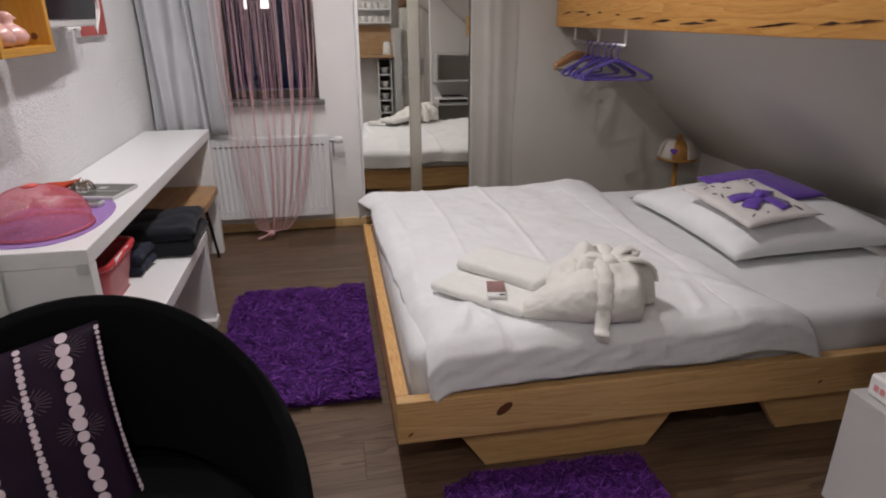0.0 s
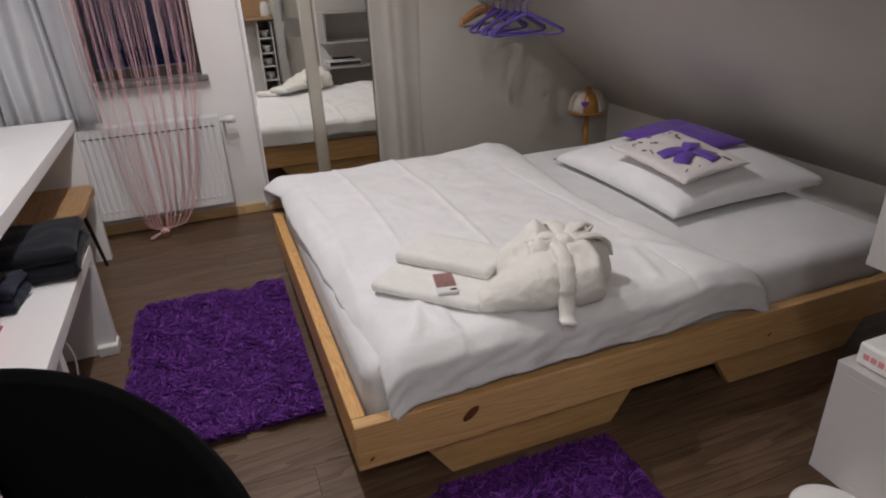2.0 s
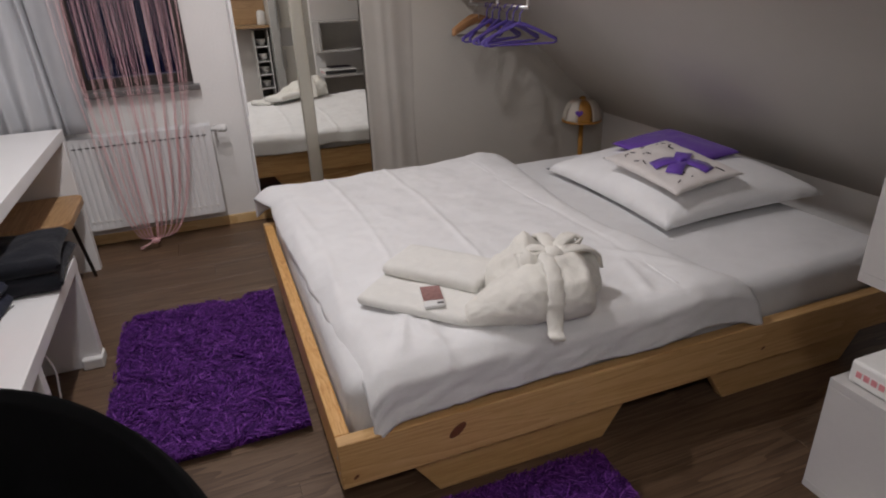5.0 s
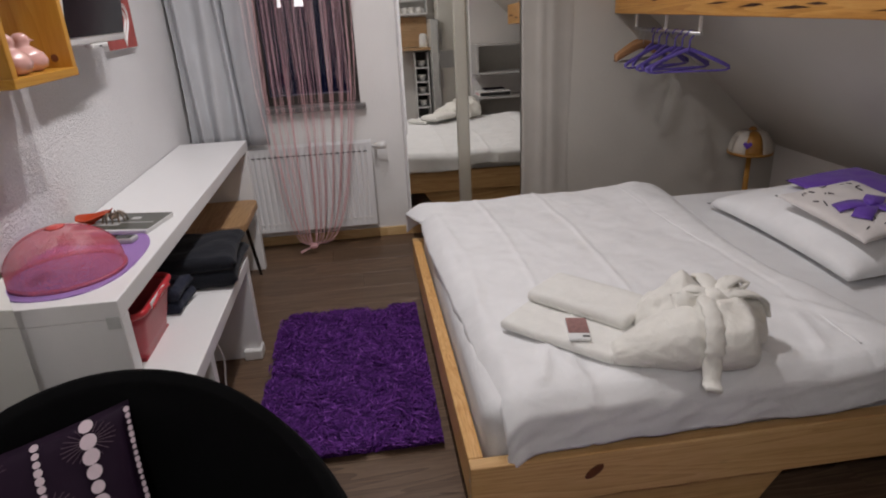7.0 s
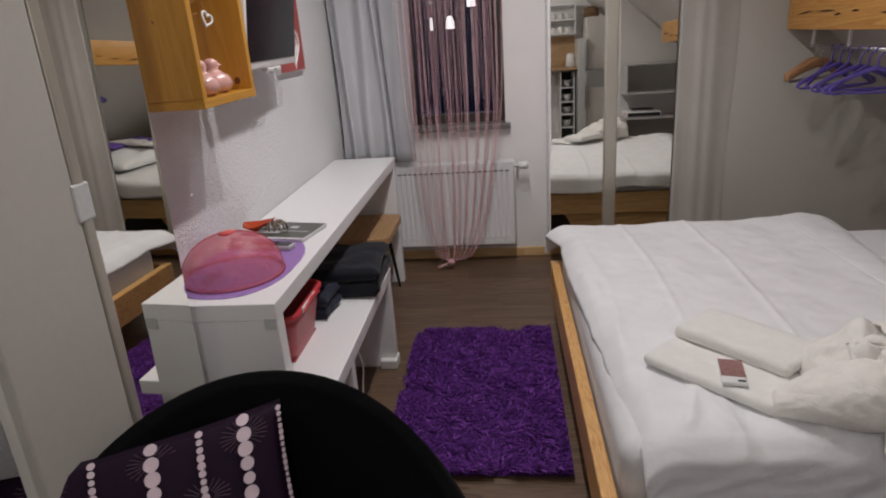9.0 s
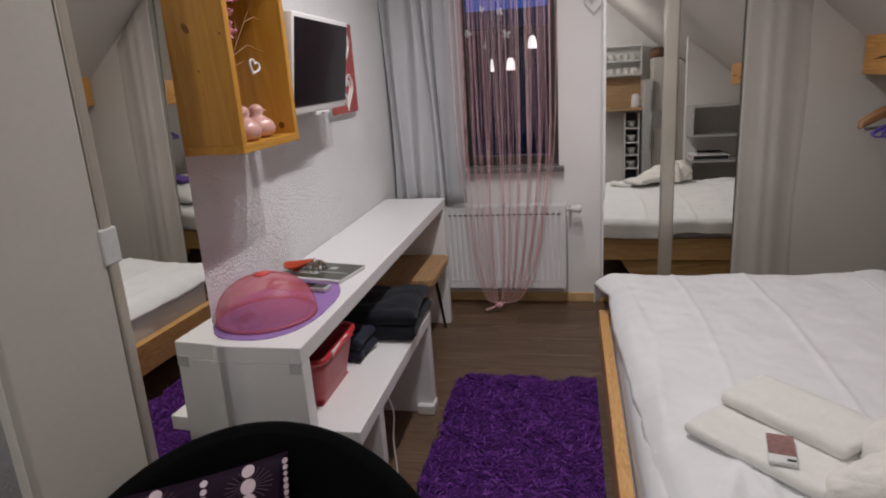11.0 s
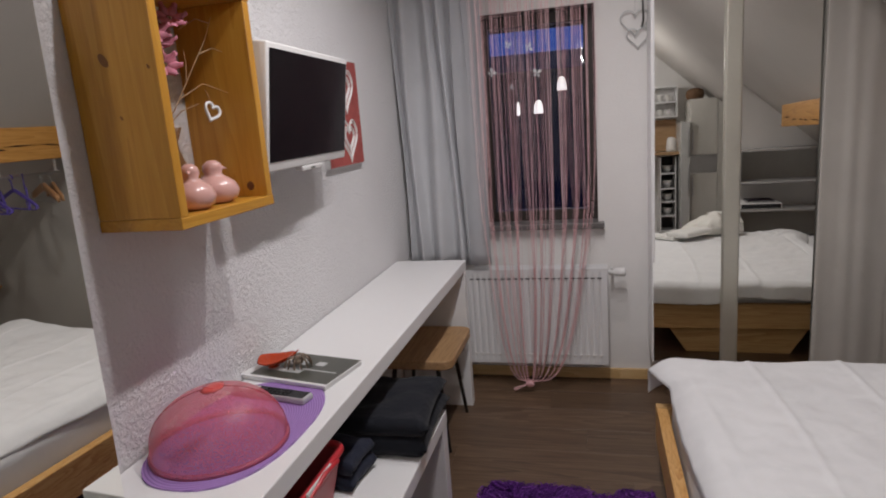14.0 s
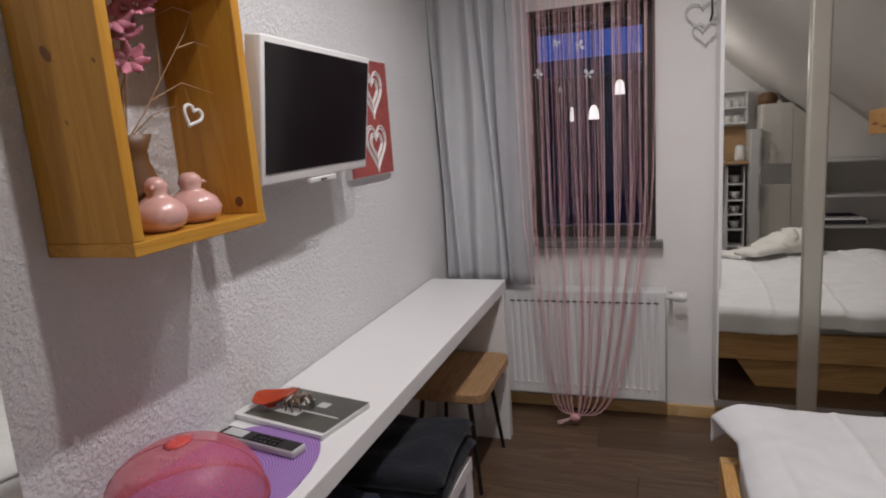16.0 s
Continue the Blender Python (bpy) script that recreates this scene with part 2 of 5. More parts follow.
M_LAMPREFLECTION = n.set((0.9, 0.88, 0.84), 0.4, 0.0, Emission_Color=(1.0, 0.95, 0.90, 1), Emission_Strength=1.3)

n = Nodes("pink_cord")
info = n.add("ShaderNodeObjectInfo")
M_STRING = n.set(n.ramp(info.outputs["Random"], [(0.0, (0.66, 0.36, 0.38)), (0.6, (0.78, 0.47, 0.48)), (1.0, (0.88, 0.68, 0.68))]), 0.45)

n = Nodes("pink_mesh_plastic")
f = n.noise(n.coords(), 400, 2)
M_DOME = n.set(n.ramp(f, [(0.3, (0.70, 0.11, 0.15)), (0.7, (0.80, 0.18, 0.22))]), 0.4, 0.0, Alpha=0.46)

n = Nodes("woven_purple_mat")
v = n.coords()
sep = n.add("ShaderNodeSeparateXYZ")
n.link(v, sep.inputs[0])
dx = n.math("DIVIDE", n.math("ADD", sep.outputs[0], 0.795), 0.70)
dy = n.math("ADD", sep.outputs[1], -2.015)
rad = n.math("POWER", n.math("ADD", n.math("MULTIPLY", dx, dx), n.math("MULTIPLY", dy, dy)), 0.5)
wave = n.math("SINE", n.math("MULTIPLY", rad, 800.0))
n.bump(wave, 0.2, 0.0015)
M_MAT = n.set(n.ramp(n.math("MULTIPLY", n.math("ADD", wave, 1.0), 0.5), [(0.0, (0.25, 0.13, 0.40)), (0.8, (0.42, 0.25, 0.58))]), 0.6)

n = Nodes("purple_shag")
isl = n.add("ShaderNodeNewGeometry")
M_SHAG = n.set(n.ramp(isl.outputs["Random Per Island"], [(0.0, (0.030, 0.006, 0.066)), (0.5, (0.078, 0.015, 0.155)), (0.85, (0.16, 0.036, 0.29)), (1.0, (0.26, 0.08, 0.42))]), 0.75, 0.0, Specular_IOR_Level=0.2)


# ---- building helpers ----
def cuboid(x0, x1, y0, y1, z0, z1, bevel=0.0, seg=2):
    bm = bmesh.new()
    bmesh.ops.create_cube(bm, size=1.0, matrix=Matrix.Translation(((x0 + x1) / 2, (y0 + y1) / 2, (z0 + z1) / 2)) @ Matrix.Diagonal((x1 - x0, y1 - y0, z1 - z0, 1)))
    if bevel:
        bmesh.ops.bevel(bm, geom=bm.edges[:], offset=bevel, segments=seg, profile=0.5, affect="EDGES")
    return bm


def merge(*bms):
    out = bmesh.new()
    for b in bms:
        me = bpy.data.meshes.new("tmp")
        b.to_mesh(me)
        out.from_mesh(me)
        bpy.data.meshes.remove(me)
        b.free()
    return out


def moved(bm, m):
    bmesh.ops.transform(bm, matrix=m, verts=bm.verts[:])
    return bm


def prism(outline, axis, a, b, bevel=0.0):
    """A flat outline (pairs) pushed along an axis from a to b."""
    bm = bmesh.new()

    def place(p, h):
        return [(h, p[0], p[1]), (p[0], h, p[1]), (p[0], p[1], h)][axis]
    lo = [bm.verts.new(place(p, a)) for p in outline]
    hi = [bm.verts.new(place(p, b)) for p in outline]
    k = len(outline)
    bm.faces.new(lo)
    bm.faces.new(hi[::-1])
    for i in range(k):
        bm.faces.new((lo[i], hi[i], hi[(i + 1) % k], lo[(i + 1) % k]))
    bmesh.ops.recalc_face_normals(bm, faces=bm.faces[:])
    if bevel:
        bmesh.ops.bevel(bm, geom=bm.edges[:], offset=bevel, segments=2, profile=0.5, affect="EDGES")
    return bm


def lathe(profile, centre=(0, 0, 0), n=32, sx=1.0, sy=1.0):
    """Turn a profile of (radius, height) about the upright axis."""
    bm = bmesh.new()
    rings = []
    for r, z in profile:
        if r < 1e-5:
            rings.append([bm.verts.new((centre[0], centre[1], centre[2] + z))])
        else:
            rings.append([bm.verts.new((centre[0] + sx * r * math.cos(2 * math.pi * i / n), centre[1] + sy * r * math.sin(2 * math.pi * i / n), centre[2] + z)) for i in range(n)])
    for a, b in zip(rings, rings[1:]):
        for i in range(n):
            j = (i + 1) % n
            if len(a) == 1 and len(b) > 1:
                bm.faces.new((a[0], b[i], b[j]))
            elif len(b) == 1 and len(a) > 1:
                bm.faces.new((a[j], a[i], b[0]))
            elif len(a) > 1:
                bm.faces.new((a[i], a[j], b[j], b[i]))
    bmesh.ops.recalc_face_normals(bm, faces=bm.faces[:])
    return bm


def tube(points, r, n=8, taper=None, closed=False):
    """A round rod along points."""
    bm = bmesh.new()
    pts = [Vector(p) for p in points]
    rings = []
    up = Vector((0.13, 0.21, 0.97)).normalized()
    for i, p in enumerate(pts):
        a, b = pts[max(i - 1, 0)], pts[min(i + 1, len(pts) - 1)]
        d = (b - a).normalized()
        side = d.cross(up)
        if side.length < 1e-3:
            side = d.cross(Vector((1, 0, 0)))
        side.normalize()
        top = side.cross(d)
        rr = r if taper is None else r + (taper - r) * i / (len(pts) - 1)
        rings.append([bm.verts.new(p + rr * (side * math.cos(2 * math.pi * k / n) + top * math.sin(2 * math.pi * k / n))) for k in range(n)])
    for a, b in zip(rings, rings[1:]):
        for k in range(n):
            bm.faces.new((a[k], a[(k + 1) % n], b[(k + 1) % n], b[k]))
    if closed:
        a, b = rings[-1], rings[0]
        for k in range(n):
            bm.faces.new((a[k], a[(k + 1) % n], b[(k + 1) % n], b[k]))
    else:
        bm.faces.new(rings[0][::-1])
        bm.faces.new(rings[-1])
    bmesh.ops.recalc_face_normals(bm, faces=bm.faces[:])
    return bm


def sheet(fn, nu, nv, thick=0.0, wrap=False):
    """A surface fn(u, v) with u, v from 0 to 1, given thickness along its normals."""
    bm = bmesh.new()
    g = [[bm.verts.new(fn(i / nu, j / nv)) for j in range(nv + 1)] for i in range(nu + (0 if wrap else 1))]
    for i in range(nu):
        for j in range(nv):
            k = (i + 1) % len(g)
            bm.faces.new((g[i][j], g[k][j], g[k][j + 1], g[i][j + 1]))
    bm.normal_update()
    if thick:
        bmesh.ops.solidify(bm, geom=bm.faces[:], thickness=thick)
    return bm


def ribbon(points, width, side, thick=0.004):
    """A flat band along points; side: the direction of its width."""
    s = Vector(side).normalized() * width / 2
    pts = [Vector(p) for p in points]

    def fn(u, v):
        f = u * (len(pts) - 1)
        i = min(int(f), len(pts) - 2)
        return pts[i].lerp(pts[i + 1], f - i) + s * (2 * v - 1)
    return sheet(fn, (len(pts) - 1) * 2, 2, thick)


def strap(points, width, thick, hint=(0, 0, 1)):
    """A soft flat band with rounded edges along a smoothed path."""
    p = [Vector(q) for q in points]
    p = [p[0] * 2 - p[1]] + p + [p[-1] * 2 - p[-2]]
    path = []
    for i in range(1, len(p) - 2):
        for k in range(6):
            t = k / 6
            path.append(0.5 * (2 * p[i] + (p[i + 1] - p[i - 1]) * t + (2 * p[i - 1] - 5 * p[i] + 4 * p[i + 1] - p[i + 2]) * t * t + (3 * p[i] - p[i - 1] - 3 * p[i + 1] + p[i + 2]) * t ** 3))
    path.append(p[-2])
    bm = bmesh.new()
    rings = []
    side = None
    for i, c in enumerate(path):
        d = (path[min(i + 1, len(path) - 1)] - path[max(i - 1, 0)]).normalized()
        if side is None:
            side = d.cross(Vector(hint)).normalized()
        side = (side - d * side.dot(d)).normalized()
        up = side.cross(d)
        w, h = width / 2 * (1 + 0.08 * math.sin(i * 0.9)), thick / 2
        rings.append([bm.verts.new(c + side * w * sx + up * h * sz) for sx, sz in ((-1, 0), (-0.8, 0.8), (0, 1), (0.8, 0.8), (1, 0), (0.8, -0.8), (0, -1), (-0.8, -0.8))])
    for a, b in zip(rings, rings[1:]):
        for k in range(8):
            bm.faces.new((a[k], a[(k + 1) % 8], b[(k + 1) % 8], b[k]))
    bm.faces.new(rings[0][::-1])
    bm.faces.new(rings[-1])
    bmesh.ops.recalc_face_normals(bm, faces=bm.faces[:])
    return bm


def pad(w, d, h, pinch=0.35, n=18, seed=0.0, wob=0.006):
    """A stuffed cushion, w by d by h, with pointed corners, about the origin."""
    bm = bmesh.new()
    for sgn in (1, -1):
        def fn(u, v):
            a, b = 2 * u - 1, 2 * v - 1
            dome = max(0.0, (1 - a * a) * (1 - b * b)) ** pinch
            px = a * w / 2 * (1 - 0.06 * (1 - b * b))
            py = b * d / 2 * (1 - 0.06 * (1 - a * a))
            nz = noise.noise((a * 2.3 + seed, b * 2.3, seed)) * wob * dome
            return Vector((px, py, sgn * (dome * h / 2 + nz)))
        s = sheet(fn, n, n)
        if sgn < 0:
            bmesh.ops.reverse_faces(s, faces=s.faces[:])
        bm = merge(bm, s)
    bmesh.ops.remove_doubles(bm, verts=bm.verts[:], dist=0.0005)
    return bm


def part(name, bm, material, parent=None, label="", smooth=False):
    me = bpy.data.meshes.new(name)
    if smooth:
        for f in bm.faces:
            f.smooth = True
    bm.to_mesh(me)
    bm.free()
    me.materials.append(material)
    ob = new(name, me)
    if parent is not None:
        ob.parent = parent
        loc = parent.location.copy() if parent.parent is None else parent.parent.location.copy()
        ob.matrix_parent_inverse = Matrix.Translation(-loc)
    if label:
        ob["label"] = label
    return ob


def thing(name, at, label, category, group=""):
    ob = new(name)
    ob.empty_display_size = 0.1
    ob.location = at
    return tagged(ob, label, category, group)


def structure(name, bm, material, label, category, smooth=False):
    return tagged(part(name, bm, material, None, "", smooth), label, category, "", "structure")


# ---- the room ----
XL, YN, YR = -0.95, 4.03, 3.84          # west wall, window wall, wall beside the wardrobe
YB, CEIL = -1.35, 2.74                  # kitchen wall behind, flat ceiling
S0, S1 = 2.80, 0.90                     # roof slope: z = S0 - S1 * x
XK = 2.62                               # knee wall


def slope_z(x):
    return S0 - S1 * x


XC = (S0 - CEIL) / S1
WX0, WX1, WZ0, WZ1 = -0.555, 0.030, 0.845, 1.90   # window opening

structure("floor", cuboid(XL - 0.15, XK + 0.2, YB - 0.15, YN + 0.15, -0.12, -0.008), M_GAP, "dark sub-floor under the wooden laminate planks", "floor")
structure("wall_west", cuboid(XL - 0.15, XL, 1.02, YN, -0.008, CEIL), M_STUCCO, "white rough stucco wall behind the desk", "wall")
structure("wall_west_near", cuboid(XL - 0.15, XL + 0.085, YB, 1.02, -0.008, CEIL, 0.004), M_STUCCO, "white rough stucco wall beside the mirror", "wall")
wall_n = structure("wall_north", merge(
    cuboid(XL - 0.15, WX0, YN, YN + 0.22, -0.008, CEIL), prism([(WX1, -0.008), (0.95, -0.008), (0.95, slope_z(0.95)), (XC, CEIL), (WX1, CEIL)], 1, YN, YN + 0.22),
    cuboid(WX0, WX1, YN, YN + 0.22, -0.008, WZ0), cuboid(WX0, WX1, YN, YN + 0.22, WZ1, CEIL)), M_WALL, "smooth white painted wall around the window", "wall")


def uneven(u, v):
    x = 0.955 + u * (XK - 0.955)
    y = YR + 0.006 * noise.noise((x * 3, v * 4, 2.0))
    return Vector((x, y, -0.008 + v * (min(CEIL, slope_z(x)) + 0.05)))


structure("wall_north_low", merge(sheet(uneven, 90, 8), cuboid(0.955, XK + 0.15, YR + 0.02, YN + 0.22, -0.008, 2.0)), M_SHADEDWALL, "grey-white uneven plaster wall under the roof slope, colour deepened for shade", "wall", True)
structure("wall_south", prism([(XL - 0.15, -0.008), (XK + 0.15, -0.008), (XK + 0.15, slope_z(XK + 0.15)), (XC, CEIL), (XL - 0.15, CEIL)], 1, YB - 0.15, YB), M_WALL, "plain white wall behind the kitchen", "wall")
structure("wall_partition", prism([(1.16, -0.008), (XK, -0.008), (XK, slope_z(XK)), (1.16, slope_z(1.16))], 1, 0.50, 0.60), M_WALL, "white partition wall behind the box shelf", "wall")
structure("wall_east", cuboid(XK, XK + 0.15, YB, YN, -0.008, slope_z(XK) + 0.1), M_WALL, "low white knee wall under the roof slope", "wall")
# The roof slope's shade comes partly from its greyed base colour.
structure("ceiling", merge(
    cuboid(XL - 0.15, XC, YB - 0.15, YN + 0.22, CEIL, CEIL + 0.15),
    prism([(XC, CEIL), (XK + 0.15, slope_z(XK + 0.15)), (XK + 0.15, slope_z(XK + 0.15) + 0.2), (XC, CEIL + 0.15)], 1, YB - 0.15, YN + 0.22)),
    M_CEIL, "white ceiling sloping down over the bed, its shade put into a greyer colour", "ceiling")
skirt = structure("baseboard", cuboid(XL, 0.95, YN - 0.016, YN - 0.001, 0.0, 0.058, 0.004), M_SKIRT, "light wooden skirting board along the window wall", "baseboard")


# ---- lamps out of sight and lamp reflections set outside ----
def ceiling_spots():
    root = thing("ceiling_lamp", (0.0, 2.60, CEIL), "white ceiling lamp bar with three opal glass bells", "ceiling lamp")
    part("rail", cuboid(-0.03, 0.03, 1.95, 3.23, CEIL - 0.025, CEIL, 0.006), M_STEEL, root)
    for lx, ly, watts in LAMPS:
        part("stem", lathe([(0.0, CEIL - 0.025), (0.012, CEIL - 0.025), (0.012, LAMP_Z + 0.09), (0.0, LAMP_Z + 0.09)], (lx, ly, 0), 12), M_STEEL, root)
        part("shade", lathe([(0.02, LAMP_Z + 0.10), (0.04, LAMP_Z + 0.08), (0.052, LAMP_Z + 0.03)], (lx, ly, 0), 24), M_OPAL, root, "opal glass bell shade", True)


ceiling_spots()
def entrance_fill_lamp():
    # Invented fixture around the added fill light, kept out of view.
    x, y, z = FILL_LAMP
    top = CEIL
    root = thing("ceiling_lamp", (x, y, top), "unseen round white lamp added near the entrance as fill light", "ceiling lamp")
    part("shade", lathe([(0.02, z + 0.15), (0.10, z + 0.14), (0.13, z + 0.10)], (x, y, 0), 32), M_OPAL, root, "", True)
    part("mount", lathe([(0.0, top), (0.05, top), (0.05, top - 0.03), (0.012, top - 0.05), (0.010, z + 0.12), (0.022, z + 0.11), (0.022, z + 0.085), (0.0, z + 0.085)], (x, y, 0), 24), M_STEEL, root)


entrance_fill_lamp()


# ---- bed ----
BX0, BX1, BY0, BY1 = 0.224, 2.32, 1.48, 3.130
BZ0, BZ1 = 0.158, 0.302


def bed():
    root = thing("bed", ((BX0 + BX1) / 2, (BY0 + BY1) / 2, 0), "low double bed with a pale pine frame on angled plinths", "bed")
    part("side_board", cuboid(BX0, BX1, BY0, BY0 + 0.04, BZ0, BZ1, 0.004), M_PINE_X, root)
    part("side_board", cuboid(BX0, BX1, BY1 - 0.04, BY1, BZ0, BZ1, 0.004), M_PINE_X, root)
    part("foot_board", cuboid(BX0, BX0 + 0.04, BY0 + 0.041, BY1 - 0.041, BZ0, BZ1, 0.004), M_PINE_FLAME, root, "pine board with bold orange grain")
    part("head_board", cuboid(BX1 - 0.04, BX1, BY0 + 0.041, BY1 - 0.041, BZ0, BZ1, 0.004), M_PINE_Y, root)
    for y in (BY0 + 0.05, BY1 - 0.085):
        for a, b in ((0.40, 1.155), (1.435, 2.19)):
            part("plinth", prism([(a, BZ0), (b, BZ0), (b - 0.10, 0.0), (a + 0.105, 0.0)], 1, y, y + 0.035, 0.003), M_PINE_X, root)
    part("slat_base", cuboid(BX0 + 0.041, BX1 - 0.041, BY0 + 0.041, BY1 - 0.041, BZ0 + 0.02, BZ0 + 0.05), M_PINE_X, root)
    for kx, kz, a in ((0.545, 0.245, 0.5), (1.62, 0.21, -0.3), (0.262, 0.19, 0.2)):
        r = 0.019 if kx == 0.545 else 0.006
        k = moved(lathe([(0.0, 0.0), (0.7, 0.0), (1.0, -0.0004)], n=14), Matrix.Translation((kx, BY0 - 0.0012, kz)) @ pose(0, 0, 0, 90, 0, 0) @ pose(0, 0, 0, 0, 0, 40) @ Matrix.Diagonal((r * 1.6, r * 0.75, 1, 1)))
        part("knot", k, M_KNOT, root, "dark pine knot")
    for i in range(2):
        part("screw", lathe([(0.0, 0.002), (0.004, 0.001), (0.005, 0.0)], n=10), M_STEEL, root).matrix_basis = Matrix.Translation((BX0 - 0.0005, BY0 + 0.02, 0.20 + 0.05 * i)) @ pose(0, 0, 0, 0, -90, 0)


bed()


def mattress():
    x0, x1, y0, y1 = BX0 + 0.048, BX1 - 0.045, BY0 + 0.05, BY1 - 0.05
    root = thing("mattress", ((x0 + x1) / 2, (y0 + y1) / 2, BZ0 + 0.05), "mattress in a tight grey-white fitted sheet on the bed", "mattress")
    bm = cuboid(x0, x1, y0, y1, BZ0 + 0.05, 0.434, 0.055, 6)
    bmesh.ops.subdivide_edges(bm, edges=[e for e in bm.edges if e.calc_length() > 0.5], cuts=30, use_grid_fill=True)
    for v in bm.verts:
        v.co.z += 0.004 * noise.noise((v.co.x * 3, v.co.y * 3, 4.0)) * (1 if v.co.z > 0.3 else 0)
    part("fitted_sheet", bm, M_SHEET, root, "", True)
    for z in (0.245,):
        ring = []
        for cx, cy, a0 in ((x1 - 0.045, y1 - 0.045, 0), (x0 + 0.045, y1 - 0.045, 90), (x0 + 0.045, y0 + 0.045, 180), (x1 - 0.045, y0 + 0.045, 270)):
            ring += [(cx + 0.046 * math.cos(radians(a0 + 18 * k)), cy + 0.046 * math.sin(radians(a0 + 18 * k)), z) for k in range(6)]
        part("piping", tube(ring, 0.003, 6, None, True), M_SHEET, root, "thin sewn edge piping", True)


mattress()
DX0, DX1, DY0, DY1 = 0.293, 1.44, 1.505, 3.200


def duvet_top(x, y):
    z = 0.472 - 0.020 * min(1.0, max(0.0, (y - 1.9) / 1.1)) + 0.011 * noise.noise((x * 2.6, y * 2.2, 1.0)) + 0.006 * noise.noise((x * 8, y * 5, 3.0))
    z += 0.005 * abs(noise.noise((x * 5 + y * 3, y * 6 - x * 2, 8.0))) + 0.004 * abs(noise.noise((x * 11 - y * 4, y * 9 + x * 5, 4.0)))
    for cx, a in ((0.56, 0.005), (0.86, 0.006)):
        z += a * math.exp(-((x - cx - 0.02 * math.sin(y * 3)) / 0.010) ** 2)
    z -= 0.004 * math.exp(-((x - (DX1 - 0.14)) / 0.006) ** 2)
    z += 0.016 * math.exp(-((x - 1.36) / 0.10) ** 2)
    return z


def duvet():
    over, back = 0.150, 0.115

    def fn(u, v):
        s = v * (DY1 - DY0 + over + back) - over                # distance along the cloth from the front edge of the bed
        front = max(0.0, 1 - s / 1.2)
        x = DX0 - 0.020 + u * (DX1 - DX0) + 0.03 * (u - 0.5) * math.sin(v * 2.2) + 0.045 * (1 - u) ** 3 * front + 0.175 * u ** 6 * max(0.0, 1 - (s + 0.1) / 0.6) + 0.13 * u ** 3 * min(1.0, max(0.0, (s - 0.8) / 0.9))
        x += 0.006 * noise.noise((s * 9, u * 3, 5.0)) - 0.055 * (1 - u) ** 7 * min(1.0, max(0.0, (s - 1.52) / 0.16))
        sag = over * (1.02 + 0.02 * math.sin(u * 7.0 + 1.0) + 0.04 * noise.noise((u * 5, 0, 0)) - 0.08 * u)
        fold = 0.008 * math.sin(u * 25 + 5 * noise.noise((u * 4, 1.0, 0))) * (0.6 + 0.8 * noise.noise((u * 4, 9, 0)))
        if s < 0.05:
            k = (0.05 - s) / (over + 0.05)
            drop = k * sag * 1.05
            y = DY0 + 0.05 - 0.066 * math.sin(min(1.0, k * 2.6) * math.pi / 2) - (fold + 0.004) * k
            y += 0.005 * noise.noise((u * 16 + k * 2, k * 5, 2.0)) * min(1.0, k * 3)
            z = duvet_top(x, DY0 + 0.05) - max(0.0, drop - 0.018) - 0.012 * min(1, k * 5)
        elif s > DY1 - DY0:
            k = (s - (DY1 - DY0)) / back
            y = DY1 + 0.035 * math.sin(min(1.0, k * 3) * math.pi / 2) + 0.014 * math.sin(u * 26 + 4 * noise.noise((u * 3, 2.0, 1.0))) * k
            z = duvet_top(x, DY1) - k * back * (0.95 + 0.15 * math.sin(u * 9))
        else:
            y = DY0 + s
            z = duvet_top(x, y)
            for fx, fy, ang, ln, amp in ((0.45, 1.62, 70, 0.30, 0.012), (0.52, 1.60, 100, 0.26, 0.010), (0.74, 1.57, 60, 0.2, 0.008), (1.02, 1.60, 110, 0.26, 0.010), (1.22, 1.62, 75, 0.3, 0.010), (1.32, 1.75, 125, 0.3, 0.008), (0.36, 2.1, 85, 0.5, 0.006), (0.36, 2.7, 95, 0.5, 0.007)):
                dx, dy = x - fx, y - fy
                c, n2 = math.cos(radians(ang)), math.sin(radians(ang))
                al, ac = dx * c + dy * n2, -dx * n2 + dy * c
                z += amp * math.exp(-(ac / 0.018) ** 2 - (al / (ln / 2)) ** 2)
        e = min(u, 1 - u)
        if e < 0.07:
            z -= (0.050 if u < 0.5 else 0.042) * (1 - e / 0.07) ** 2
        return Vector((x, y, z))
    root = thing("duvet", (0.8, 2.3, 0.46), "white cotton duvet spread over the bed, softly creased", "duvet")
    part("cover", sheet(fn, 150, 190, 0.010), M_DUVET, root, "", True)
    hem = [(1.300 + 0.012 * math.sin(t * 3), DY0 + 0.05 + t, duvet_top(1.300, DY0 + 0.05 + t) + 0.001) for t in [i * 0.04 for i in range(42)]]
    part("hem_seam", tube(hem, 0.0036, 6), M_DUVET, root, "raised white hem seam", True)


duvet()


def pillow(name, w, d, h, at, rot, mat, label, seed, pinch=0.42, extra=None, under=0.7):
    m = pose(*at, *rot)
    root = thing(name, at, label, "pillow" if name == "pillow" else "cushion")
    bm = pad(w, d, h, pinch, 30, seed, 0.012)
    for v in bm.verts:
        if v.co.z < 0:
            v.co.z *= under
    part("cover", moved(bm, m), mat, root, "", True)
    if extra:
        extra(root, m, w, d, h, pinch)
    return root


pillow("pillow", 0.80, 0.88, 0.265, (1.965, 2.365, 0.474), (0, -1, 0), M_DUVET, "large plump white pillow at the head of the bed", 1.0, 0.42, None, 0.3)


